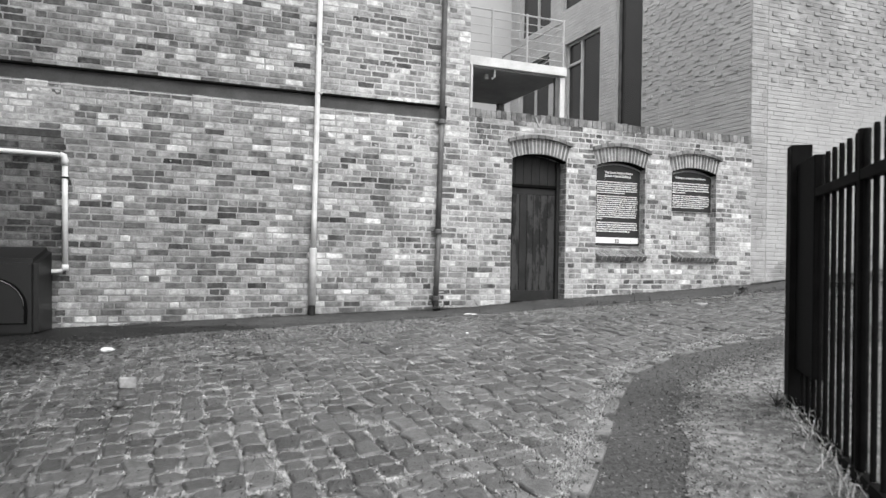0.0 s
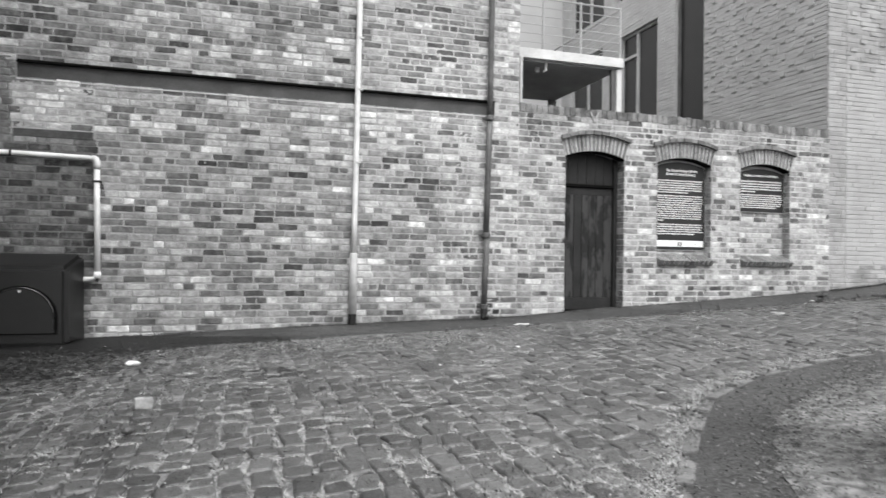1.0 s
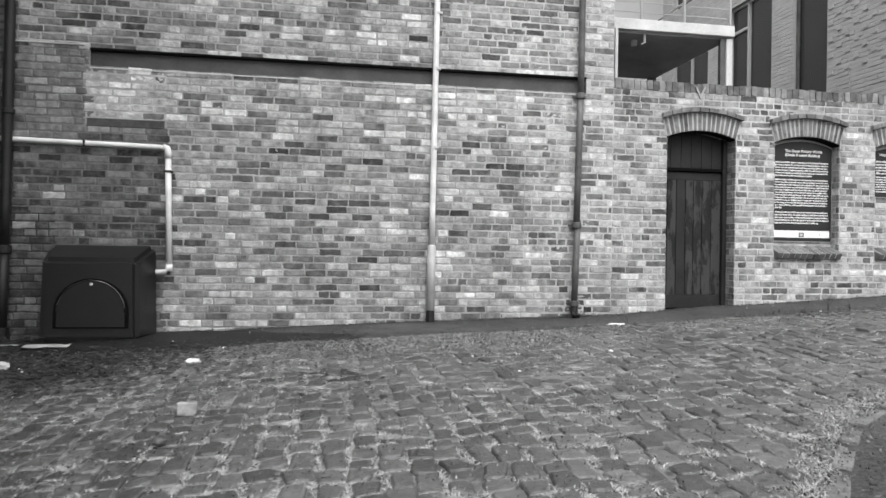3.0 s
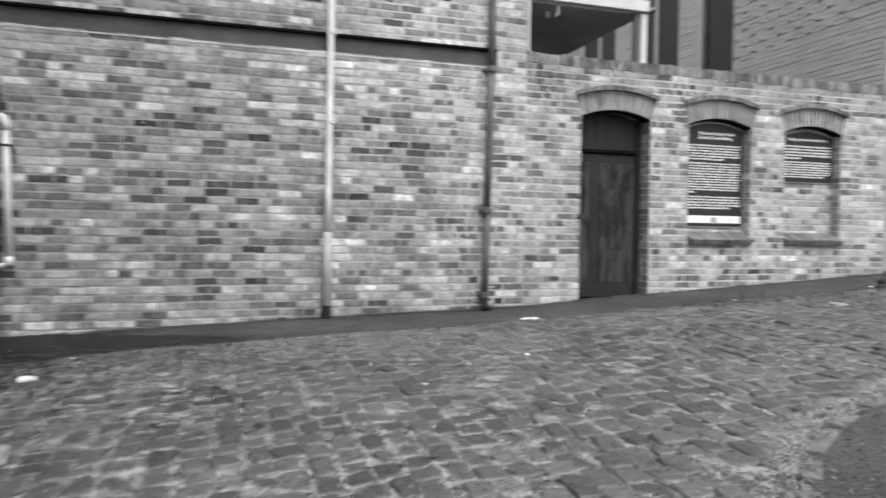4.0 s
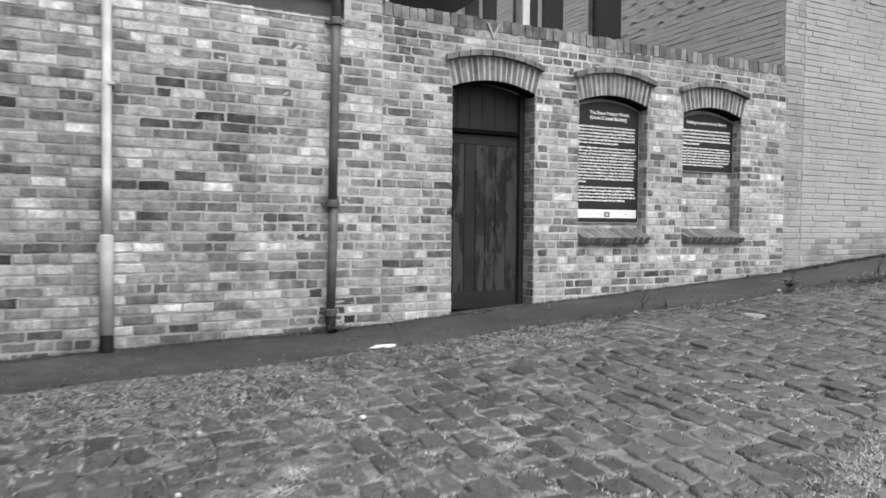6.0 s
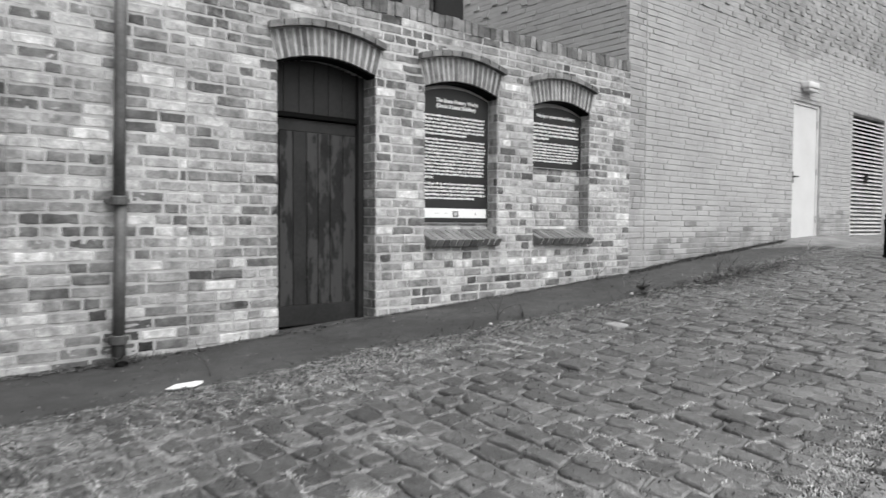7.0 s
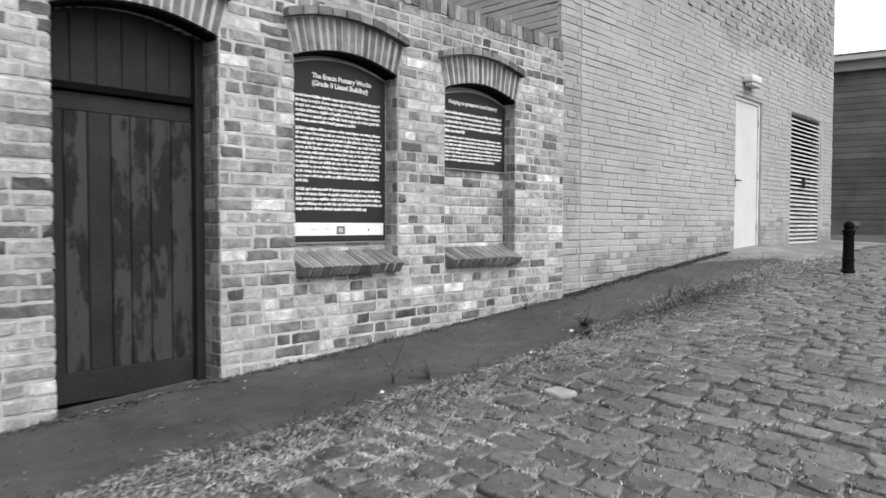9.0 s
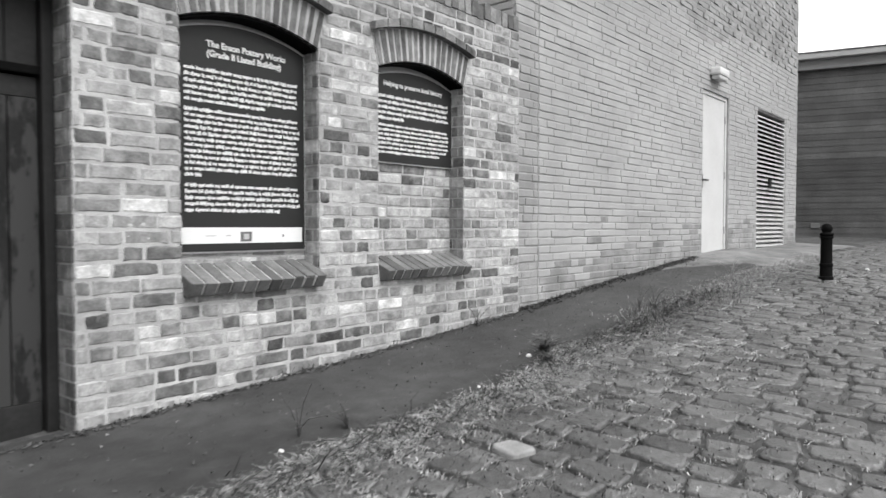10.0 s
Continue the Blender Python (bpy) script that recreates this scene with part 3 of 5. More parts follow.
board(OPENINGS[1], 5.83, 6.66, 1.39, 2.535, 0.075,
      [("The Enson Pottery Works", 0.0465, 1.08, -0.225), ("(Grade II Listed Building)", 0.0465, 1.031, -0.225)],
      [(6, 0.955, 0.032, 0.67), (12, 0.745, 0.0306, 0.14), (5, 0.354, 0.032, 0.8)],
      "tall black heritage information board with white lettering, arched top", 11, True)
board(OPENINGS[2], 7.20, 8.02, 1.955, 2.52, 0.07,
      [("Helping to preserve local history", 0.0445, 0.515, -0.3)],
      [(5, 0.443, 0.036, 0.35), (7, 0.251, 0.0297, 0.85)],
      "short black information board with white lettering, arched top", 12)

# ---- left: the side building ----
# height and the stretch below y 7.8 are unseen, added to shade the ground
side_core = [(WEST - 0.3, WEST - 0.006, 8.86, FRONT + 0.3, 0, 10), (WEST - 0.3, WEST - 0.006, 0.5, 7.8, -1, 10), (WEST - 0.3, WEST - 0.006, 7.8, 8.86, 2.2, 10), (WEST - 6, WEST - 0.3, 0.5, 0.8, -1, 10)]
wall_west = tagged(new("wall_west", boxes_mesh("wall_west", side_core, SHADE_MORTAR)), "brick side wall of the neighbouring building, its unseen length added for shade", "wall", kind="structure")
sd = empty("side_door", WEST - 0.12, 8.33, 0.25)
part("leaf", bm_box(-0.03, 0.02, -0.5, 0.5, 0.0, 1.95, 0.004), BLACK_PAINT, sd)
part("door_handle", bm_box(0.02, 0.06, 0.32, 0.42, 0.95, 0.98, 0.004), ALU, sd)
part("frame", bm_box(-0.05, 0.05, 0.5, 0.53, 0.0, 1.95, 0.004), BLACK_PAINT, sd)
tagged(sd, "black door in the brick side wall", "door")
tagged(part("door_lintel", bm_box(WEST - 0.1, WEST + 0.012, 7.7, 8.86, 2.2, 2.36, 0.006), SIGN_EDGE), "pale stone lintel over the side door", "lintel", kind="structure")
tagged(part("upper_sill", bm_box(WEST - 0.1, WEST + 0.06, 7.7, 8.95, 3.46, 3.56, 0.006), CONCRETE), "pale stone sill high on the side wall", "sill", kind="structure")
lamp = empty("bulkhead_lamp", WEST + 0.012, 8.73, 2.37)
part("base", bm_tube([(0, 0, 0), (0.04, 0, 0)], [0.13, 0.13], 24), PIPE, lamp)
part("diffuser", bm_tube([(0.04, 0, 0), (0.06, 0, 0), (0.07, 0, 0)], [0.12, 0.11, 0.06], 24), SIGN_EDGE, lamp, "pale round diffuser")
tagged(lamp, "round bulkhead lamp, unlit, on the lintel", "lamp")
jb = empty("junction_box", WEST, 9.06, 2.25)
part("body", bm_box(0, 0.05, -0.04, 0.04, -0.04, 0.04, 0.008), PLASTIC, jb)
part("conduit", bm_tube([(0.025, -0.18, 0.0), (0.025, -0.04, 0.0)], 0.012, 8), PLASTIC, jb)
tagged(jb, "small grey junction box on the side wall", "junction box")


# ---- pipes on the tall wall ----
def collar(x, y, z, r, h, mat, parent):
    part("collar", bm_tube([(x, y, z - h / 2), (x, y, z - h / 2 + 0.006), (x, y, z + h / 2 - 0.006), (x, y, z + h / 2)], [r * 0.9, r, r, r * 0.9], 16), mat, parent, smooth=False)


dp = empty("downpipe", 3.34, FRONT - 0.07, 0.5)
part("pipe", bm_tube([(-0.02, 0, 0.1), (0.005, 0, 1.02)], 0.036, 16), PIPE, dp, smooth=True)
part("pipe", bm_tube([(-0.005, 0, 1.03), (0.022, 0, 2.46)], 0.036, 16), PIPE, dp, smooth=True)
part("pipe", bm_tube([(0.022, 0, 2.47), (0.045, 0, 6.4)], 0.036, 16), PIPE, dp, smooth=True)
for cx, cz in ((-0.006, 1.02), (0.021, 2.46), (-0.02, 0.15)):
    collar(cx, 0, cz, 0.052, 0.06, PIPE, dp)
    part("bracket", bm_box(cx - 0.075, cx + 0.075, 0.03, 0.062, cz - 0.012, cz + 0.012, 0.003), PIPE, dp)
part("shoe", bm_tube([(-0.02, 0, 0.13), (-0.02, -0.01, 0.05), (-0.02, -0.06, 0.0)], [0.04, 0.042, 0.042], 14), PIPE_DARK, dp)
tagged(dp, "grey cast iron rainwater downpipe on the brick wall", "downpipe")

dl = empty("downpipe", -2.475, FRONT - 0.09, 0.3)
part("pipe", bm_tube([(-0.03, 0, 0.02), (-0.015, 0, 0.85)], 0.05, 16), PIPE_DARK, dl, smooth=True)
part("pipe", bm_tube([(-0.015, 0, 0.86), (0.03, 0, 6.4)], 0.048, 16), PIPE_DARK, dl, smooth=True)
collar(-0.015, 0, 0.86, 0.068, 0.08, PIPE_DARK, dl)
collar(0.0, 0, 2.2, 0.06, 0.05, PIPE_DARK, dl)
part("shoe", bm_tube([(-0.03, 0, 0.1), (-0.03, 0, -0.06)], [0.07, 0.075], 14), PIPE_DARK, dl)
tagged(dl, "black cast iron downpipe in the corner of the walls", "downpipe")

wp = empty("service_pipe", 1.705, FRONT - 0.055, 0.42)
part("base_sleeve", bm_tube([(0, 0, -0.03), (0, 0, 0.15)], [0.05, 0.045], 14), PIPE_DARK, wp, "black base sleeve")
part("sleeve", bm_tube([(0, 0, 0.15), (0.005, 0, 0.84), (0.005, 0, 0.85)], [0.046, 0.046, 0.04], 14), PLASTIC, wp, smooth=True)
part("pipe", bm_tube([(0.005, 0, 0.85), (0.05, 0, 6.4)], 0.032, 14), PALE_PIPE, wp, smooth=True)
for z in (1.9, 2.75, 3.35):
    part("clip", bm_box(-0.02 + z * 0.012, 0.04 + z * 0.012, -0.036, 0.05, z - 0.012, z + 0.012, 0.003), PLASTIC, wp)
tagged(wp, "pale grey vertical service pipe with a thicker sleeve", "pipe")

cd = empty("conduit", -1.0, FRONT - 0.05, 0.95)
part("pipe", bm_tube([(-1.68, 0, 1.29), (-0.08, 0, 1.262), (-0.03, 0, 1.25)], 0.026, 12), PALE_PIPE, cd, smooth=True)
part("pipe", bm_tube([(0.0, 0, 1.2), (0.028, 0, 0.05)], 0.03, 12), PALE_PIPE, cd, smooth=True)
part("elbow", bm_tube([(-0.05, 0, 1.262), (-0.012, 0, 1.25), (0.0, 0, 1.2), (0.0, 0, 1.15)], 0.036, 12), PALE_PIPE, cd, smooth=True)
part("elbow", bm_tube([(0.028, 0, 0.08), (0.028, 0, 0.02), (0.0, 0, 0.0), (-0.1, -0.02, 0.0)], [0.034, 0.036, 0.03, 0.026], 12), PALE_PIPE, cd, smooth=True)
for z in (1.02,):
    part("clip", bm_box(-0.035, 0.045, -0.034, 0.045, z - 0.01, z + 0.01, 0.003), PIPE_DARK, cd)
part("clip", bm_box(-0.8, -0.78, -0.03, 0.045, 1.24, 1.31, 0.003), PIPE_DARK, cd)
tagged(cd, "pale conduit running down the wall to the meter box", "conduit")

tagged(part("stone_lintel", bm_box(-1.79, -1.05, FRONT - 0.004, FRONT + 0.1, 2.405, 2.485, 0.004), material("sooty_stone", 0.06, 0.9, 0.3, 8, 0.3, 60)), "dark stone strip below the patched brickwork", "lintel", kind="structure")

tagged(part("mortar_edge", bm_box(-2.46, -1.82, FRONT - 0.012, FRONT + 0.05, 3.205, 3.222, 0.004), MORTAR), "pale mortar edge above a rough brick patch", "mortar", kind="structure")
# near-black strip that paints the walls' shade onto the footway
shade_strip = tagged(new("damp_tarmac", strip_mesh("damp_tarmac", [-2.72 + 0.06 * i for i in range(62)], lambda x: pave_y(x) + 0.06 + 0.05 * noise.noise((x * 2, 0, 0)), lambda x: FRONT - 0.0 - max(0, x + 0.6) * 0.5 - 0.04 * noise.noise((x * 3, 1, 0)), 14, 0.003, 0.017, material("damp_tarmac", 0.010, 0.6, 0.3, 3, 0.3, 120, stain=0.4), 0.012)),
              "stretch of the tarmac footway darkened for the corner's shade", "pavement", kind="structure")

# ---- meter box ----
mb = empty("meter_box", -1.6, 8.96, ground_z(-1.6, 8.9) + 0.01)
bm = bmesh.new()
pts = [(-0.46, -0.19, 0), (0.425, -0.19, 0), (0.53, 0.19, 0), (-0.5, 0.19, 0), (-0.445, -0.175, 0.785), (0.405, -0.175, 0.785), (0.51, 0.19, 0.935), (-0.49, 0.19, 0.935)]
vs = [bm.verts.new(p) for p in pts]
for q in BOX:
    bm.faces.new([vs[i] for i in q])
bmesh.ops.bevel(bm, geom=bm.edges[:], offset=0.045, segments=4, affect="EDGES")
part("body", bm, KIOSK, mb, smooth=False)


def hatch_outline(w, h, g=0.0):
    pts = [(-w / 2 + g, g), (w / 2 - g, g)]
    for i in range(17):
        a = math.pi * i / 16
        pts.append(((w / 2 - g) * math.cos(a), g + h * 0.32 + (h * 0.68 - g) * math.sin(a)))
    return pts


part("hatch_rim", bm_prism(hatch_outline(0.67, 0.475), -0.012, 0.02), BLACK_PAINT, mb, at=pose(0.005, -0.188, 0.13, -1.1, 0, 0))
hatch = part("hatch", bm_prism(hatch_outline(0.63, 0.455, 0.012), -0.02, 0.02), KIOSK, mb, at=pose(0.005, -0.188, 0.13, -1.1, 0, 0))
part("lock", bm_tube([(0, -0.028, 0.42), (0, -0.012, 0.42)], 0.014, 10), WHITE, hatch, "small bright lock")
rim = [(x, -0.021, z) for x, z in hatch_outline(0.63, 0.455, 0.012)[2:]]
part("rim_bead", bm_tube(rim, 0.007, 8), material("polished_grp", 0.02, 0.15, 0.1, 4, 0.0, 90, gloss=0.8), hatch, smooth=True)
tagged(mb, "dark moulded utility meter box with a rounded hatch by the wall", "meter box")

# ---- modern building ----
LOUVRE = (15.15, 16.72, 1.19, 3.33)
WDOOR = (12.92, 13.88, 1.185, 3.29)
MEND = 17.42
TOPM = 9.0


def modern_blocked(x, z):
    return any(a - 0.01 <= x <= b + 0.01 and c - 0.01 <= z <= d + 0.02 for a, b, c, d in (LOUVRE, WDOOR))


mc = [(CORNER + 0.008, WDOOR[0], MFRONT + 0.0055, MFRONT + 0.3, 0, TOPM), (WDOOR[0], WDOOR[1], MFRONT + 0.0055, MFRONT + 0.3, WDOOR[3], TOPM), (WDOOR[0], WDOOR[1], MFRONT + 0.0055, MFRONT + 0.3, 0, WDOOR[2]),
      (WDOOR[1], LOUVRE[0], MFRONT + 0.0055, MFRONT + 0.3, 0, TOPM), (LOUVRE[0], LOUVRE[1], MFRONT + 0.0055, MFRONT + 0.3, LOUVRE[3], TOPM), (LOUVRE[0], LOUVRE[1], MFRONT + 0.0055, MFRONT + 0.3, 0, LOUVRE[2]),
      (LOUVRE[1], MEND, MFRONT + 0.0055, MFRONT + 0.3, 0, TOPM), (MEND - 0.3, MEND, MFRONT + 0.3, 18, 0, TOPM - 0.3), (CORNER + 0.008, MEND, MFRONT + 0.3, 18, TOPM - 0.3, TOPM)]
wall_modern = tagged(new("wall_modern", boxes_mesh("wall_modern", mc, MODERN_JOINT)), "pale brick street front of a modern building with raked joints", "wall", kind="structure")

SIDE_WINDOWS = [  # y0, y1, z0, z1 on the side wall
    (12.05, 12.93, 2.2, 9.0),
    (13.52, 14.98, 2.2, 6.30),
    (15.72, 17.33, 2.2, 6.32),
    (14.25, 15.18, 7.14, 8.8),
    (15.68, 17.33, 7.02, 8.8),
]


def side_blocked(y, z):
    return any(a <= y <= b and c <= z <= d for a, b, c, d in SIDE_WINDOWS)


sc = []
ys = sorted({MFRONT + 0.3, 18.0, *[w[0] for w in SIDE_WINDOWS], *[w[1] for w in SIDE_WINDOWS]})
for a, b in zip(ys, ys[1:]):
    z = 0.0
    for w in sorted((w for w in SIDE_WINDOWS if w[0] <= a and b <= w[1]), key=lambda w: w[2]):
        sc.append((CORNER + 0.0045, CORNER + 0.3, a, b, z, w[2]))
        z = w[3]
    if z < TOPM:
        sc.append((CORNER + 0.0045, CORNER + 0.3, a, b, z, TOPM))
wall_modern_side = tagged(new("wall_modern_side", boxes_mesh("wall_modern_side", sc, material("pale_joint", 0.27, 0.95, 0.1, 6, 0.3, 80))), "pale brick side wall of the modern building, with tall windows", "wall", kind="structure")


def side_window(y0, y1, z0, z1, bars_at=(), transom=None, frame_mat=ALU):
    w = empty("window", CORNER + 0.1, (y0 + y1) / 2, z0)
    h, d = z1 - z0, (y1 - y0) / 2
    part("pane", bm_box(0.02, 0.035, -d + 0.04, d - 0.04, 0.04, h - 0.04), GLASS, w)
    fr = 0.05
    part("frame", bm_box(-0.02, 0.05, -d, -d + fr, 0, h, 0.004), frame_mat, w)
    part("frame", bm_box(-0.02, 0.05, d - fr, d, 0, h, 0.004), frame_mat, w)
    part("frame", bm_box(-0.02, 0.05, -d + fr, d - fr, h - fr, h, 0.004), frame_mat, w)
    part("frame", bm_box(-0.02, 0.05, -d + fr, d - fr, 0, fr, 0.004), frame_mat, w)
    for u in bars_at:
        part("mullion", bm_box(-0.03, 0.05, -d + 2 * d * u - 0.03, -d + 2 * d * u + 0.03, fr, h - fr, 0.004), ALU, w)
    if transom:
        part("transom", bm_box(-0.03, 0.05, transom[1], transom[2], transom[0] - z0 - 0.03, transom[0] - z0 + 0.03, 0.004), ALU, w)
    return tagged(w, "tall dark window in a pale metal frame, modern building", "window", "modern windows")


side_window(*SIDE_WINDOWS[0], frame_mat=PIPE)
side_window(*SIDE_WINDOWS[1], bars_at=(0.57,), transom=(5.78, 0.13, 0.7))
side_window(*SIDE_WINDOWS[2], bars_at=(0.5,))
side_window(*SIDE_WINDOWS[3])
side_window(*SIDE_WINDOWS[4], bars_at=(0.45,))
# dark tone stands in for the unlit room
tagged(new("room_dark", boxes_mesh("room_dark", [(CORNER + 0.6, CORNER + 0.65, 9.6, 18, 0, TOPM)], UNDER)), "interior partition behind the windows, toned dark for a dim room", "partition", kind="structure")
tagged(new("wall_back", boxes_mesh("wall_back", [(3.78, CORNER, 17.8, 18.1, 0, TOPM)], PANEL)), "plain grey clad wall at the back of the yard", "wall", kind="structure")

# white steel door, lamp and louvre
wd = empty("steel_door", WDOOR[0], MFRONT + 0.06, WDOOR[2])
WW, WH = WDOOR[1] - WDOOR[0], WDOOR[3] - WDOOR[2]
part("frame", bm_box(0, 0.05, -0.03, 0.06, 0, WH, 0.004), WHITE, wd)
part("frame", bm_box(WW - 0.05, WW, -0.03, 0.06, 0, WH, 0.004), WHITE, wd)
part("frame", bm_box(0.05, WW - 0.05, -0.03, 0.06, WH - 0.05, WH, 0.004), WHITE, wd)
lf = part("leaf", bm_box(0.054, WW - 0.054, -0.015, 0.035, 0.01, WH - 0.054, 0.004), WHITE, wd)
part("door_handle", bm_tube([(0.1, -0.015, 0.95), (0.1, -0.06, 0.95), (0.2, -0.06, 0.95)], 0.012, 8), PIPE, lf)
part("handle_plate", bm_box(0.075, 0.125, -0.02, -0.015, 0.85, 1.03, 0.002), PIPE, lf)
for z in (0.25, 1.0, 1.75):
    part("hinge", bm_tube([(WW - 0.045, -0.025, z), (WW - 0.045, -0.025, z + 0.1)], 0.012, 8), ALU, wd)
tagged(wd, "white painted steel door in the pale brick wall", "door")
wlamp = empty("wall_lamp", 13.3, MFRONT, 3.43)
part("housing", bm_box(-0.18, 0.18, -0.14, 0, 0.05, 0.15, 0.03), WHITE, wlamp)
part("diffuser", bm_box(-0.155, 0.155, -0.125, -0.02, 0.0, 0.05, 0.015), SIGN_EDGE, wlamp, "grey prismatic diffuser")
tagged(wlamp, "white box wall lamp, unlit, over the steel door", "lamp")
lv = empty("louvre_door", LOUVRE[0], MFRONT + 0.05, LOUVRE[2])
LW, LH = LOUVRE[1] - LOUVRE[0], LOUVRE[3] - LOUVRE[2]
part("frame", bm_box(0, 0.05, -0.04, 0.1, 0, LH, 0.004), ALU, lv)
part("frame", bm_box(LW - 0.05, LW, -0.04, 0.1, 0, LH, 0.004), ALU, lv)
part("frame", bm_box(0.05, LW - 0.05, -0.04, 0.1, LH - 0.04, LH, 0.004), PIPE, lv)
part("backing", bm_box(0.05, LW - 0.05, 0.1, 0.12, 0, LH), BLACK_PAINT, lv)
slat = None
for i in range(30):
    z = 0.03 + i * (LH - 0.08) / 30
    if slat is None:
        bm = bmesh.new()
        q = [bm.verts.new(c) for c in ((0.05, -0.035, 0), (LW - 0.05, -0.035, 0), (LW - 0.05, 0.06, 0.05), (0.05, 0.06, 0.05), (0.05, -0.035, 0.022), (LW - 0.05, -0.035, 0.022), (LW - 0.05, 0.06, 0.062), (0.05, 0.06, 0.062))]
        for f in BOX:
            bm.faces.new([q[k] for k in f])
        slat = part("slat", bm, PLASTIC, lv, at=pose(0, 0, z))
    else:
        part_mesh("slat", slat.data, lv, at=pose(0, 0, z))
part("door_handle", bm_box(0.62, 0.72, -0.07, -0.036, 0.95, 1.1, 0.006), PIPE_DARK, lv)
tagged(lv, "grey louvred metal plant room door", "louvre door")

# ---- balcony behind the yard wall ----
bl = empty("balcony", 3.8, 9.56, 3.89)
BWID, BDEP = 1.72, 2.1
part("slab", bm_box(0, BWID, 0.0, BDEP, 0.02, 0.15, 0.008), CONCRETE, bl)
# underside gets a darker grey than the slab to suggest shade
part("soffit", bm_box(0.03, BWID - 0.03, 0.08, BDEP, 0.0, 0.02), material("grey_soffit", 0.3, 0.6, 0.15, 2, 0.1, 30, stain=0.3), bl, "underside toned darker than the slab for its shade")
part("post", bm_box(BWID - 0.09, BWID - 0.01, 0.03, 0.13, -1.6, 0.0, 0.006), CONCRETE, bl)
# dark strip stands in for the shaded side face of the pale post
part("stiffener", bm_box(BWID - 0.16, BWID - 0.092, 0.05, 0.11, -1.6, 0.0, 0.006), PIPE, bl, "dark grey strip standing for the post's shaded side")
part("post", bm_box(0.15, 0.185, -0.03, 0.05, -1.6, 0.02, 0.004), CONCRETE, bl)
part("drain", bm_tube([(0.58, 0.1, 0.0), (0.58, 0.1, -0.1), (0.54, 0.1, -0.12)], 0.016, 8), PLASTIC, bl)
part("post", bm_box(BWID - 0.14, BWID - 0.03, BDEP - 0.1, BDEP, -1.6, 0.0, 0.006), PIPE, bl)
part("fitting", bm_box(0.52, 0.58, 0.3, 0.36, -0.08, 0.0, 0.01), PLASTIC, bl)
posts = [(0.05, 0.03), (0.5, 0.03), (1.06, 0.03), (BWID - 0.05, 0.03), (BWID - 0.05, BDEP - 0.05), (0.9, BDEP - 0.05)]
for x, y in posts:
    part("baluster", bm_tube([(x, y, 0.15), (x, y, 0.86)], 0.017, 8), ALU, bl)
for i in range(6):
    z = 0.24 + i * 0.12
    part("rail", bm_tube([(0.02, 0.03, z), (BWID - 0.05, 0.03, z), (BWID - 0.05, BDEP - 0.05, z)], 0.006 if i < 5 else 0.013, 8), ALU, bl)
tagged(bl, "pale concrete balcony with slim metal railings above the yard wall", "balcony")
# dark lining paints the balcony's shade onto the walls below it
tagged(new("wall_recess", boxes_mesh("wall_recess", [(3.78, 4.9, 11.68, 11.8, 0, 4.0), (3.78, 3.84, 9.6, 11.68, 3.0, 3.88)], UNDER)), "recess wall under the balcony, toned dark for its shade", "wall", kind="structure")

# ---- bollard ----
bo = empty("bollard", 11.98, 7.6, ground_z(11.98, 7.6))
prof = [(0.0, 0.07), (0.03, 0.07), (0.04, 0.06), (0.14, 0.058), (0.145, 0.066), (0.165, 0.066), (0.17, 0.056), (0.42, 0.054), (0.425, 0.064), (0.445, 0.064), (0.45, 0.054)]
part("shaft", bm_tube([(0, 0, z) for z, _ in prof], [q for _, q in prof], 20), BLACK_PAINT, bo)
cap = [(0.45, 0.05), (0.455, 0.066), (0.475, 0.066), (0.485, 0.04), (0.5, 0.05), (0.53, 0.055), (0.56, 0.04), (0.575, 0.012)]
part("cap", bm_tube([(0, 0, z) for z, _ in cap], [q for _, q in cap], 20), BLACK_PAINT, bo, smooth=True)
tagged(bo, "short black cast iron bollard at the edge of the setts", "bollard")

# ---- railings ----
FDIR = Vector((-0.61, -0.79, 0)).normalized()
FANG = math.degrees(math.atan2(FDIR.y, FDIR.x))
fe = empty("iron_railings", 3.355, 3.5, 0.36, FANG)
part("end_post", bm_box(-0.12, 0.0, -0.055, 0.055, -0.1, 1.5, 0.006), BLACK_PAINT, fe)
part("gate_plate", bm_box(0.002, 0.42, -0.025, 0.025, 0.25, 1.385, 0.006), BLACK_PAINT, fe)
for z in (-0.03, 1.17):
    part("rail", bm_box(0.03, 6.0, -0.02, 0.02, z, z + 0.045, 0.003), BLACK_PAINT, fe)
pale = None
for i in range(46):
    at = pose(0.46 + i * 0.122, 0.0, 0)
    if pale is None:
        pale = part("pale", bm_tube([(0, 0, -0.12), (0, 0, 1.36), (0, 0, 1.375)], [0.0125, 0.0125, 0.010], 8), BLACK_PAINT, fe, at=at)
    else:
        part_mesh("pale", pale.data, fe, at=at)
for x in (0.1, 0.22, 0.34):
    part("short_pale", bm_tube([(x, 0, -0.12), (x, 0, 0.26)], 0.0125, 8), BLACK_PAINT, fe)
for i in (7, 20, 33):
    part("post", bm_box(0.3 + i * 0.122 - 0.022, 0.3 + i * 0.122 + 0.022, -0.022, 0.022, -0.1, 1.38, 0.006), BLACK_PAINT, fe)
tagged(fe, "tall black iron railings with plain blunt bars on the verge", "railings")

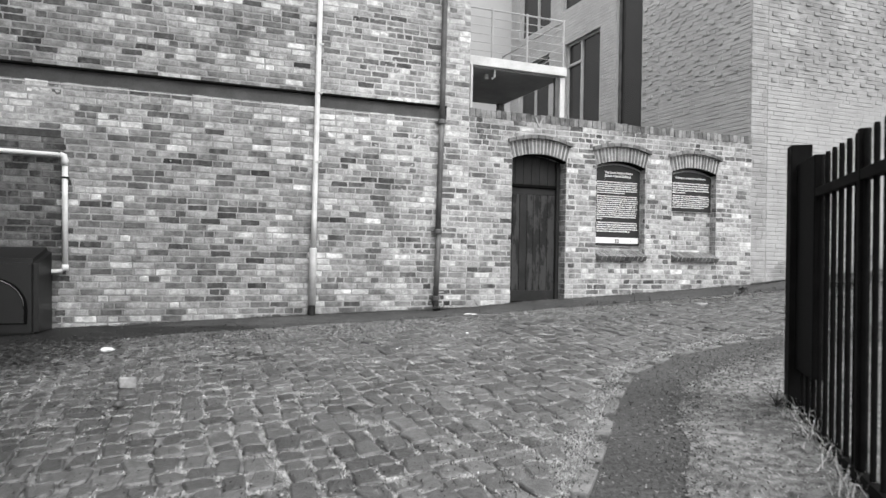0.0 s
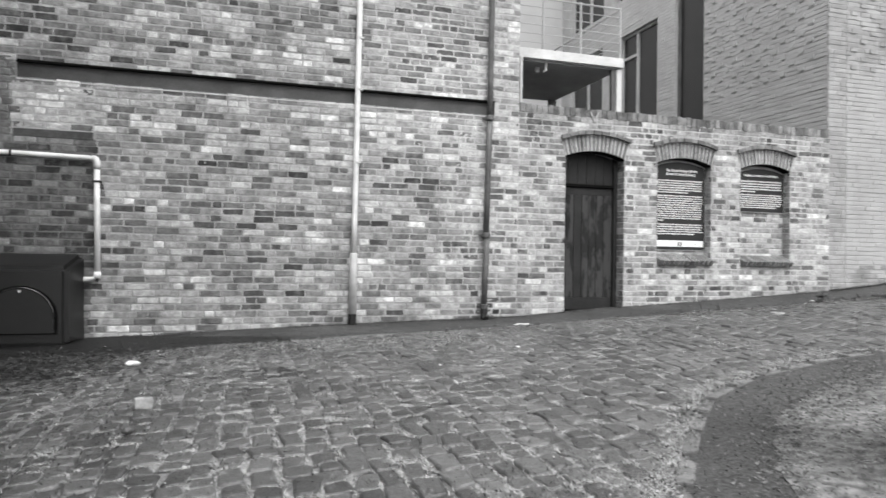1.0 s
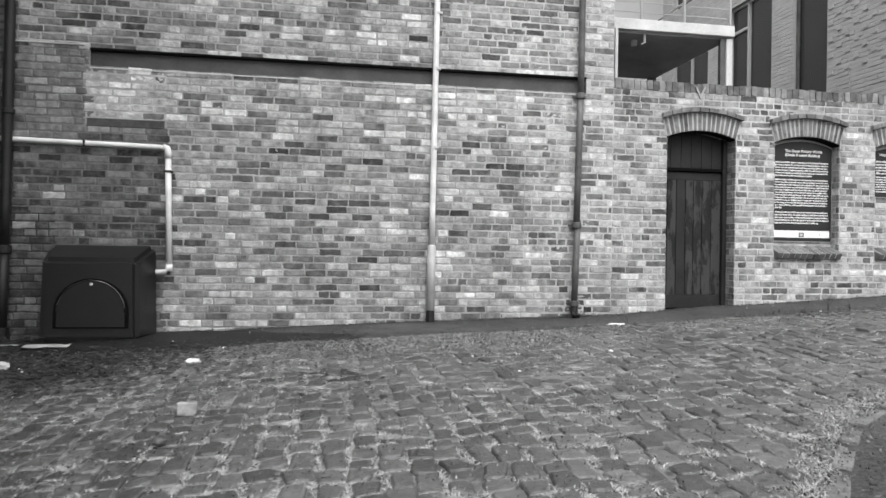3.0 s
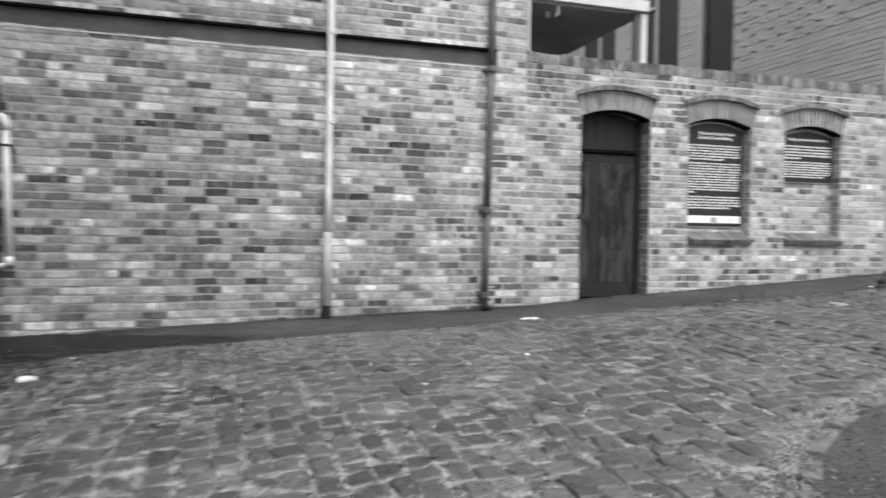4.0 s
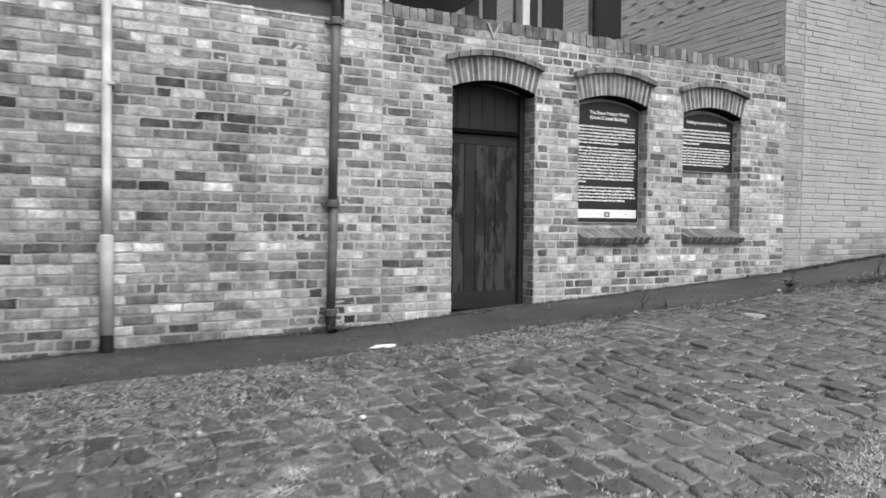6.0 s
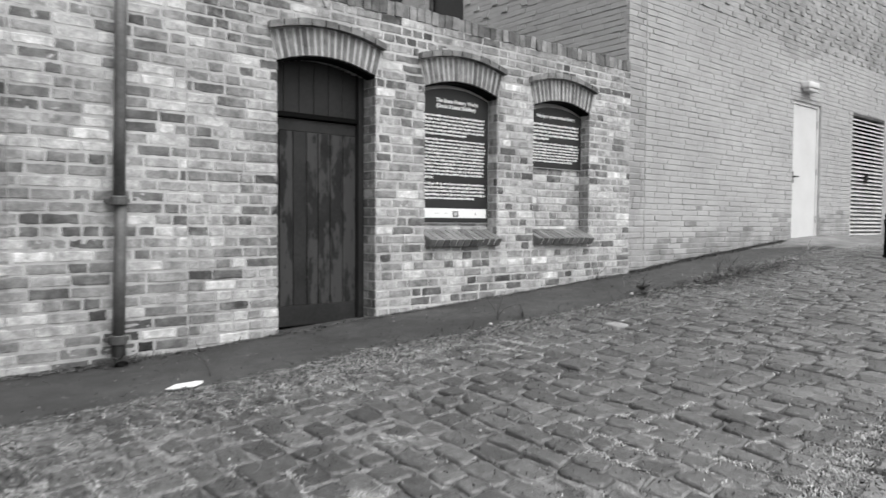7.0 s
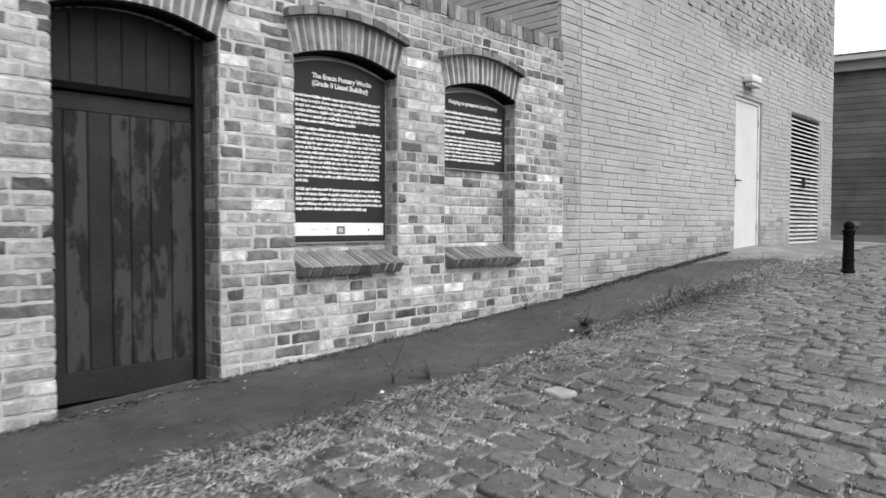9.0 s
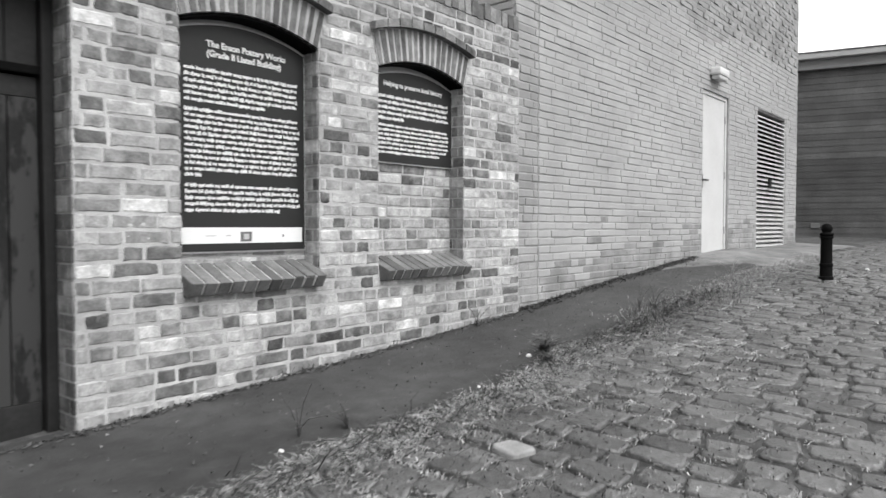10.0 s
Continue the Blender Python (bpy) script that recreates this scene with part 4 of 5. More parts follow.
# ---- far building ----
fb = empty("far_building", 22.6, 10.7, 1.2, math.degrees(math.atan2(-0.969, 0.236)))
part("wall", bm_box(-8, 26, 0, 9, -1, 4.1), FAR_BRICK, fb)
part("fascia", bm_box(-8.1, 26.1, -0.12, 9.1, 4.1, 4.14, 0.01), FAR_TRIM, fb, "dark fascia board")
part("parapet", bm_box(-8, 26, 0.0, 9, 4.14, 4.36), material("far_grey_cladding", 0.2, 0.7, 0.1, 2, 0.1, 30), fb)
part("gutter", bm_box(-8.1, 26.1, -0.15, 0.05, 4.36, 4.5, 0.02), PANEL, fb, "pale roof edge")
part("coping", bm_box(-8.1, 26.1, -0.17, 9.1, 4.5, 4.53, 0.01), FAR_TRIM, fb)
course = mesh_of("course", box_verts(-8, 26, -0.009, 0.0, 0, 0.135), BOX, FAR_BRICK)
for i in range(27):
    part_mesh("course", course, fb, at=pose(0, 0, 0.02 + i * 0.15))
part("vent", bm_box(0.55, 0.74, -0.05, -0.01, 0.3, 0.42, 0.01), FAR_TRIM, fb, "small pale wall vent")
tagged(fb, "low dark brick building with a pale fascia across the lane", "building")


# ---- litter ----
def crumpled(name, x, y, sx, sy, sz, mat, label, seed, rz=0):
    rr = random.Random(seed)
    bm = bmesh.new()
    bmesh.ops.create_icosphere(bm, subdivisions=2, radius=1)
    for v in bm.verts:
        v.co *= rr.uniform(0.72, 1.08)
        v.co = Vector((v.co.x * sx, v.co.y * sy, max(-0.6, v.co.z) * sz + sz * 0.6))
    return tagged(part(name, bm, mat, at=pose(x, y, ground_z(x, y) + 0.005, 0, 0, rz)), label, "litter", "litter")


def flat_sheet(name, x, y, w, d, mat, label, rz, h=0.009):
    bm = bmesh.new()
    n = 6
    vs = [[bm.verts.new((w * (i / n - 0.5), d * (j / n - 0.5), h * (0.6 + noise.noise((i * 0.5 + x, j * 0.5 + y, 1))))) for j in range(n + 1)] for i in range(n + 1)]
    for i in range(n):
        for j in range(n):
            bm.faces.new((vs[i][j], vs[i + 1][j], vs[i + 1][j + 1], vs[i][j + 1]))
    bmesh.ops.solidify(bm, geom=bm.faces[:], thickness=0.003)
    return tagged(part(name, bm, mat, at=pose(x, y, ground_z(x, y) + 0.03, 0, 0, rz)), label, "litter", "litter")


crumpled("paper_scrap", 3.42, 8.2, 0.11, 0.05, 0.014, PAPER, "torn white paper lying at the edge of the setts", 3, 15)
foam = bm_box(-0.055, 0.055, -0.04, 0.04, 0.0, 0.075, 0.012, 2)
for v in foam.verts:
    v.co += 0.008 * Vector((noise.noise(v.co * 30), noise.noise(v.co * 30 + Vector((7, 0, 0))), noise.noise(v.co * 30 + Vector((0, 7, 0)))))
tagged(part("foam_block", foam, material("grubby_foam", 0.3, 0.8, 0.3, 14, 0.3, 60, stain=0.4, stain_scale=9), at=pose(-0.18, 5.84, ground_z(-0.18, 5.84) - 0.005, -7, 3, 12)), "pale scuffed foam block lying on the setts", "litter", "litter")
crumpled("crumpled_paper", -0.42, 7.36, 0.07, 0.035, 0.03, PAPER, "crumpled white wrapper on the setts", 7)
flat_sheet("card_sheet", -1.9, 8.55, 0.38, 0.24, PAPER, "flat pale card on the tarmac by the meter box", 8)
flat_sheet("card_sheet", -2.3, 8.72, 0.2, 0.08, CARD, "small pale card by the downpipe", 3)
crumpled("plastic_bag", -1.86, 7.56, 0.06, 0.045, 0.05, CARD, "crumpled pale plastic bag among leaves", 9)
for i, (x, y, s) in enumerate(((-1.72, 7.52, 0.03), (-1.66, 7.42, 0.025), (0.02, 8.3, 0.02), (-0.28, 8.0, 0.03), (7.55, 8.28, 0.04), (6.85, 8.12, 0.025), (9.6, 8.4, 0.03), (5.7, 8.22, 0.025), (1.9, 6.3, 0.025), (2.75, 6.75, 0.035), (13.0, 7.4, 0.05))):
    crumpled("litter_scrap", x, y, s * 0.6, s * 0.4, s * 0.35, PAPER, "small white scrap of litter", 20 + i, i * 40)
crumpled("dark_clod", -0.2, 5.28, 0.035, 0.028, 0.025, DEAD_LEAF, "small dark clod of soil on the setts", 41)


# ---- grass and weeds ----
PALE_AT = (6.22, 7.43)

def blades(name, spots, mat, label, seed, tall=(0.03, 0.09), lean=0.7, width=0.005):
    rr = random.Random(seed)
    v, f = [], []
    for x, y, z in spots:
        if abs(x - PALE_AT[0]) < 0.09 and abs(y - PALE_AT[1]) < 0.1:  # one clean stone
            continue
        a, h = rr.uniform(0, 6.283), rr.uniform(*tall)
        dx, dy = math.cos(a), math.sin(a)
        t = rr.uniform(0.55 if lean > 2 else 0.2, 1.2) * lean
        wx, wy = -dy * width / 2, dx * width / 2
        mx, my, mz = x + dx * h * t * 0.4, y + dy * h * t * 0.4, z + h * 0.6 * max(0.25, 1 - t * 0.4)
        ex, ey, ez = x + dx * h * t * 1.1, y + dy * h * t * 1.1, z + h * max(0.12, 1 - t * 0.75)
        o = len(v)
        v += [(x - wx, y - wy, z - 0.01), (x + wx, y + wy, z - 0.01), (mx + wx * 0.8, my + wy * 0.8, mz), (mx - wx * 0.8, my - wy * 0.8, mz), (ex, ey, ez)]
        f += [(o, o + 1, o + 2, o + 3), (o + 3, o + 2, o + 4)]
    return tagged(new(name, mesh_of(name, v, f, mat)), label, "grass", kind="stuff")


SETT_W, SETT_L = 0.129, 0.166
rg = random.Random(77)


def sett_size(x):
    """Setts are larger towards the far end of the lane."""
    return 1 + 0.12 * smooth((x - 4) / 3)


def plan_setts():
    """Where each sett lies: kind, big, x, y, z, turn."""
    rp, out, x = random.Random(44), [], -3.4
    while x < 21:
        y, end = -1.5 + rp.uniform(0, 0.2), min(pave_y(x), 8.6)
        while y < end - 0.05:
            k = rp.randrange(9)
            l = SETT_L * (0.7 + 0.085 * k) * sett_size(x)
            cy = y + l / 2
            y += l
            if cy < line_y(KERB_LINE, x) + 0.1 or cy > end - 0.06 or (x > 14 and cy < 3) or (x < WEST + 0.06 and cy > 0.4):
                continue
            cx = x + rp.gauss(0, 0.012) + 0.07 * noise.noise((x * 0.5, cy * 0.5, 9)) + 0.025 * noise.noise((x * 2, cy * 1.6, 4))
            z = ground_z(cx, cy) + rp.gauss(0, 0.0035) + 0.006 * noise.noise((cx * 0.7, cy * 0.7, 5))
            out.append((k, x > 5.2, cx, cy, z, (rp.gauss(2.1, 1.6), -3.1 + rp.gauss(0, 1.6), rp.gauss(0, 5.5))))
        x += SETT_W * sett_size(x) * rp.uniform(0.93, 1.07)
    return out


sett_plan = plan_setts()


def joint_spot(x):
    """Moves a place to the nearest joint between rows of setts."""
    return round((x + 3.4) / SETT_W) * SETT_W - 3.4 + rg.gauss(0, 0.03)


def density(x, y):
    """How much grass grows in the setts there."""
    bare = 1 - 0.6 * smooth((-0.4 - x) / 0.9)
    edge = bare * math.exp(-max(0, pave_y(x) - y) / 0.55)
    west = max(0, min(1, (3.6 - x) / 4.0)) * 0.55
    kerb = math.exp(-abs(y - line_y(KERB_LINE, x) - 0.14) / 0.1) * (1.0 if x < 6 else 0.2)
    patch = max(0, noise.noise((x * 0.8, y * 0.8, 3.3)) + 0.25)
    return min(1, edge * 0.95 + west * bare * patch * 1.4 + kerb * 0.9 + 0.12 * patch)


green, dry = [], []
while len(green) + len(dry) < 110000:
    x, y = rg.uniform(-3.2, 13.5), rg.uniform(0.5, 8.4)
    if y < line_y(KERB_LINE, x) + 0.02 or y > pave_y(x) + 0.05 or rg.random() > density(x, y):
        continue
    if rg.random() < 0.75:
        x = joint_spot(x)
    clump = rg.randrange(2, 7)
    for _ in range(clump):
        p, q = x + rg.gauss(0, 0.018), y + rg.gauss(0, 0.018)
        (dry if rg.random() < 0.6 else green).append((p, q, ground_z(p, q) - 0.002))
blades("joint_grass", green, GRASS, "short grass growing in the joints of the setts", 1, (0.006, 0.014), 2.8, 0.005)
blades("dry_grass", dry, STRAW, "dry straw-pale grass matted over the setts", 2, (0.007, 0.019), 3.0, 0.004)

vg, vd = [], []
while len(vg) + len(vd) < 22000:
    x, y = rg.uniform(-0.5, 6.5), rg.uniform(0.3, 4.8)
    if y > line_y(VERGE_LINE, x) + 0.03 or noise.noise((x * 1.7, y * 1.7, 0)) < rg.uniform(-0.5, 0.3):
        continue
    for _ in range(4):
        p, q = x + rg.gauss(0, 0.025), y + rg.gauss(0, 0.025)
        (vd if rg.random() < 0.5 else vg).append((p, q, ground_z(p, q) + 0.007 + 0.01 * noise.noise((p * 1.3, q * 1.3, 0))))
blades("verge_grass", vg, GRASS, "thin green grass on the verge", 3, (0.008, 0.03), 2.2, 0.005)
blades("verge_straw", vd, STRAW, "dry grass stalks on the verge", 4, (0.012, 0.035), 2.4, 0.004)
tuft = [(3.3 + FDIR.x * s + rg.gauss(0, 0.06), 3.45 + FDIR.y * s + rg.gauss(0, 0.06)) for s in [rg.uniform(-0.2, 2.5) for _ in range(600)]]
blades("railing_grass", [(p, q, ground_z(p, q) + 0.03) for p, q in tuft], STRAW, "long grass along the foot of the railings", 5, (0.03, 0.14), 1.5, 0.004)
wallgrass = [(rg.uniform(-2.6, 12.8), FRONT - abs(rg.gauss(0, 0.03)) + 0.01) for _ in range(900)]
wallgrass += [(rg.gauss(3.3, 0.15), FRONT - abs(rg.gauss(0, 0.05))) for _ in range(150)]
blades("wall_foot_grass", [(p, q, ground_z(p, q) + 0.01) for p, q in wallgrass if noise.noise((p * 2.2, 0, 8)) > 0.0], LEAF, "small weeds along the foot of the walls", 6, (0.02, 0.08), 1.0, 0.007)
far_edge = [(rg.uniform(8.8, 14.6), 8.3 + abs(rg.gauss(0, 0.12)) * rg.choice((-1, 1))) for _ in range(4200)] + [(rg.gauss(11.6, 0.7), rg.gauss(8.35, 0.16)) for _ in range(900)]
blades("edge_grass", [(p, q, ground_z(p, q)) for p, q in far_edge], STRAW, "dry long grass at the end of the tarmac strip", 7, (0.02, 0.07), 1.5, 0.005)


# silt, moss and leaf mould that has filled the joints and crept over the stones
MOULD = material("leaf_mould", 0.028, 0.9, 0.5, 18, 0.8, 120, stain=0.4, bump_dist=0.01)
sx, sy = [-2.7 + 0.028 * i for i in range(570)], [5.2 + 0.028 * i for i in range(118)]
sv, sf, si = [], [], []
for x in sx:
    for y in sy:
        edge = math.exp(-max(0, pave_y(x) - y) / (0.2 + 0.6 * smooth((5.5 - x) / 4)))
        west = smooth((-0.5 - x) / 0.9) * smooth((y - 6.6) / 0.8)
        h = -0.023 + 0.018 * edge + 0.014 * west + 0.014 * smooth((5.2 - x) / 1.5) + 0.014 * noise.noise((x * 2.1, y * 2.1, 4)) + 0.009 * noise.noise((x * 13, y * 13, 7))
        sv.append((x, y, ground_z(x, y) + min(h, 0.012)))
for i in range(len(sx) - 1):
    for j in range(len(sy) - 1):
        if line_y(KERB_LINE, sx[i]) + 0.1 < sy[j] < pave_y(sx[i]) + 0.02:
            o = i * len(sy) + j
            sf.append((o, o + len(sy), o + len(sy) + 1, o + 1))
            si.append(1 if sx[i] + 0.8 * noise.noise((sx[i], sy[j], 2)) + 0.3 * (8 - sy[j]) < -0.75 or math.hypot((sx[i] - 0.7) / 0.55, (sy[j] - 6.55) / 0.5) + 0.9 * noise.noise((sx[i] * 4, sy[j] * 4, 8)) < 0.75 else 0)
tagged(new("joint_silt", mesh_of("joint_silt", sv, sf, [material("pale_silt", 0.14, 0.95, 0.55, 16, 0.9, 120, stain=0.45, bump_dist=0.01), MOULD], si, smooth=True)), "silt and moss filling the joints of the setts", "soil", kind="stuff")

# thatch of straw and twigs along the edge of the tarmac
thatch, twigs = [], []
while len(thatch) < 38000:
    x = rg.uniform(-1.2, 12.4)
    y = pave_y(x) - abs(rg.gauss(0, 0.16 + 0.34 * smooth((5.5 - x) / 4))) + 0.03
    if noise.noise((x * 1.1, y * 1.1, 6)) * 1.6 + 0.35 + 0.04 * x > rg.random():
        thatch.append((x, y, ground_z(x, y) + rg.uniform(0.0, 0.012)))
blades("pale_thatch", thatch[1::4], PALE_STRAW, "bleached straw lying over the edge of the setts", 27, (0.012, 0.04), 2.8, 0.0035)
blades("dead_thatch", thatch[::4], BLACK_LEAF, "dark rotted grass along the edge of the tarmac", 17, (0.015, 0.05), 2.6, 0.005)
blades("straw_thatch", [q for i, q in enumerate(thatch) if i % 4 > 1], STRAW, "matted dry straw along the edge of the tarmac", 14, (0.01, 0.036), 2.6, 0.004)
for _ in range(700):
    x = rg.uniform(3, 12.4)
    y = pave_y(x) - 0.04 - abs(rg.gauss(0, 0.1))
    twigs.append((x, y, ground_z(x, y) + rg.uniform(0.005, 0.035)))
heap = [(x, pave_y(x) - 0.08 + rg.gauss(0, 0.09)) for x in [rg.gauss(9.3, 0.7) for _ in range(420)] + [rg.uniform(4.6, 8.8) for _ in range(200)]]
blades("twig_heap", [(x, y, ground_z(x, y) + rg.uniform(0.01, 0.06)) for x, y in heap], BLACK_LEAF, "heap of dark dead stalks at the tarmac edge", 18, (0.06, 0.13), 2.4, 0.007)
tall_straw = [(x, pave_y(x) - 0.04 + rg.gauss(0, 0.07)) for x in [rg.uniform(4.6, 12) for _ in range(2900)] if noise.noise((x * 1.5, 0, 21)) > 0.02]
blades("straw_tufts", [(x, y, ground_z(x, y)) for x, y in tall_straw], PALE_STRAW, "tufts of bright dry straw at the tarmac edge", 19, (0.035, 0.08), 2.3, 0.004)
kerb_straw = [(x, line_y(KERB_LINE, x) + 0.13 + rg.gauss(0, 0.05)) for x in [rg.uniform(0.3, 5.0) for _ in range(6000)] if noise.noise((x * 2, 3, 0)) > -0.35]
blades("kerb_straw", [(x, y, ground_z(x, y) + rg.uniform(0, 0.012)) for x, y in kerb_straw], STRAW, "matted straw and grit along the kerb", 46, (0.01, 0.03), 2.6, 0.004)
blades("twigs", twigs, DEAD_LEAF, "dark twigs and stalks lying in the straw", 15, (0.05, 0.12), 2.6, 0.004)
# star-shaped tufts in the joints
stars = []
near_setts = [q for q in sett_plan if -2.3 < q[2] < 9.0 and q[3] > 1.2]
while len(stars) < 120000:
    k, big, cx, cy, _, _ = near_setts[rg.randrange(len(near_setts))]
    if noise.noise((cx * 0.9, cy * 0.9, 12)) + 0.38 - 0.16 * max(0, cx - 1.5) - 0.3 * max(0, -0.6 - cx) + 0.7 * smooth((cy - 6.5) / 1.2) < rg.random():
        continue
    w, l = SETT_W * (1.12 if big else 1) / 2, SETT_L * (0.7 + 0.085 * k) * (1.12 if big else 1) / 2
    across = rg.random() < 0.5
    x, y = (cx + rg.uniform(-w, w), cy + rg.choice((-l, l))) if across else (cx + rg.choice((-w, w)), cy + rg.uniform(-l, l))
    for _ in range(rg.randrange(16, 46)):
        stars.append((x + rg.gauss(0, 0.03 if across else 0.007), y + rg.gauss(0, 0.007 if across else 0.03), ground_z(x, y) - 0.004))
blades("pale_tufts", stars[::3], PALE_STRAW, "bleached grass strands in the joints of the setts", 47, (0.009, 0.024), 2.6, 0.0035)
blades("grass_tufts", [q for i, q in enumerate(stars) if i % 3], STRAW, "flat pale grass tufts in the joints of the setts", 16, (0.009, 0.024), 2.6, 0.004)


def leaf_litter(name, spots, label, seed, mat=None, size=(0.008, 0.026), lift=0.016):
    rr = random.Random(seed)
    v, f = [], []
    for x, y in spots:
        if abs(x - PALE_AT[0]) < 0.09 and abs(y - PALE_AT[1]) < 0.1:
            continue
        s, a = rr.uniform(*size), rr.uniform(0, 6.28)
        c, d = math.cos(a) * s, math.sin(a) * s
        z = ground_z(x, y) + ramp(x, y) + lift
        o = len(v)
        v += [(x - c, y - d, z + rr.uniform(0, lift * 0.7)), (x + d * 0.5, y - c * 0.5, z), (x + c, y + d, z + rr.uniform(0, 0.016)), (x - d * 0.5, y + c * 0.5, z + rr.uniform(0, 0.008))]
        f.append((o, o + 1, o + 2, o + 3))
    return tagged(new(name, mesh_of(name, v, f, mat or DEAD_LEAF)), label, "leaves", kind="stuff")


ll = [(rg.uniform(-2.7, 1.0), rg.gauss(7.8, 0.45)) for _ in range(1500)] + [(rg.gauss(-1.8, 0.9), rg.uniform(5.5, 8)) for _ in range(900)] + [(x, pave_y(x) + rg.gauss(0, 0.08)) for x in [rg.uniform(-2.5, 12) for _ in range(1500)]]
ll += [(rg.gauss(2.9, 0.5), FRONT - abs(rg.gauss(0, 0.05)) - 0.01) for _ in range(500)]
ll += [(x, FRONT - abs(rg.gauss(0, 0.06)) - 0.01) for x in [rg.uniform(-2.5, 12.5) for _ in range(900)]] + [(rg.gauss(-2.35, 0.2), rg.gauss(8.9, 0.12)) for _ in range(200)]
pave_bits = [(x, rg.uniform(pave_y(x), FRONT - 0.02)) for x in [rg.uniform(-2.4, 12.4) for _ in range(2600)]]
foot = [(x, MFRONT - abs(rg.gauss(0, 0.05)) - 0.005) for x in [rg.uniform(CORNER, 12.6) for _ in range(1500)]]
leaf_litter("wall_foot_debris", [(x, y) for x, y in foot], "dark leaf debris along the foot of the pale wall", 43, BLACK_LEAF, (0.008, 0.03))
blades("modern_foot_weeds", [(x, y, ground_z(x, y) + ramp(x, y) + 0.01) for x, y in foot if noise.noise((x * 2.5, 0, 3)) > -0.1], DEAD_LEAF, "dry weeds along the foot of the pale wall", 44, (0.02, 0.09), 1.3, 0.005)
leaf_litter("footway_crumbs", pave_bits[:1500], "dark crumbs scattered on the tarmac footway", 40, None, (0.003, 0.011))
leaf_litter("footway_grit", pave_bits[1500:1900], "pale grit scattered on the tarmac footway", 41, STRAW, (0.002, 0.006))
ll += [(x, FRONT - abs(rg.gauss(0, 0.035)) - 0.005) for x in [rg.uniform(-2.5, 8.7) for _ in range(1800)]]
drift = [(rg.gauss(-2.4, 0.14), rg.gauss(8.7, 0.25)) for _ in range(1500)] + [(rg.gauss(-1.7, 0.75), rg.gauss(7.5, 0.5)) for _ in range(2200)]
leaf_litter("leaf_drift", [q for q in drift if q[0] > WEST + 0.05 and q[1] < 9.1], "dark drift of dead leaves on the setts and tarmac", 42, BLACK_LEAF, (0.012, 0.04))
leaf_litter("fallen_leaves", ll, "dead leaves and crumbs along the edges of the tarmac", 8, None, (0.005, 0.018))


grit = []
while len(grit) < 12000:
    x, y = rg.uniform(-0.5, 7.5), rg.uniform(0.8, 5.5)
    if line_y(VERGE_LINE, x) - 0.9 < y < line_y(KERB_LINE, x) + 0.05:
        grit.append((x, y))
border = [(x, line_y(VERGE_LINE, x) + 0.14 + rg.gauss(0, 0.12)) for x in [rg.uniform(0.2, 6) for _ in range(6000)]]
leaf_litter("verge_grit", border[:3000], "pale grit and stalks between path and verge", 50, GRIT, (0.004, 0.014))
leaf_litter("verge_soil", border[4800:], "crumbs of dark soil between path and verge", 51, DEAD_LEAF, (0.004, 0.014))
leaf_litter("loose_grit", grit[:5200], "loose pale grit and stalks on the tarmac path", 30, GRIT, (0.004, 0.013))
leaf_litter("dark_crumbs", grit[5200:], "dark crumbs of soil on the tarmac path", 31, DEAD_LEAF, (0.003, 0.01))
chaff = []
while len(chaff) < 62000:
    x, y = rg.uniform(-3, 13), rg.uniform(1.0, 8.3)
    if line_y(KERB_LINE, x) < y < pave_y(x) + 0.03 and rg.random() < density(x, y) + 0.3:
        chaff.append((x, y))
leaf_litter("chaff", chaff[:20000], "matted pale grass cuttings on the setts", 32, STRAW, (0.002, 0.006), 0.006)
leaf_litter("sett_grit", chaff[20000:34000], "grey grit scattered over the setts", 34, GRIT, (0.002, 0.006), 0.006)
leaf_litter("leaf_crumbs", chaff[34000:], "dark leaf crumbs on the setts", 33, BLACK_LEAF, (0.003, 0.009), 0.006)

# a few larger bright tufts that stand out of the joints
big_tufts = []
while len(big_tufts) < 34:
    x, y = rg.uniform(-0.6, 4.6), rg.uniform(2.6, 7.4)
    if y > line_y(KERB_LINE, x) + 0.25 and rg.random() < 1.1 - 0.2 * max(0, x):
        big_tufts.append((x, y, rg.uniform(0.5, 1.0)))
strands = [(x + rg.gauss(0, 0.02 * k), y + rg.gauss(0, 0.02 * k), ground_z(x, y)) for x, y, k in big_tufts for _ in range(int(130 * k))]
blades("bright_tufts", strands, PALE_STRAW, "star-shaped tufts of bleached grass between the setts", 48, (0.02, 0.055), 2.3, 0.0028)


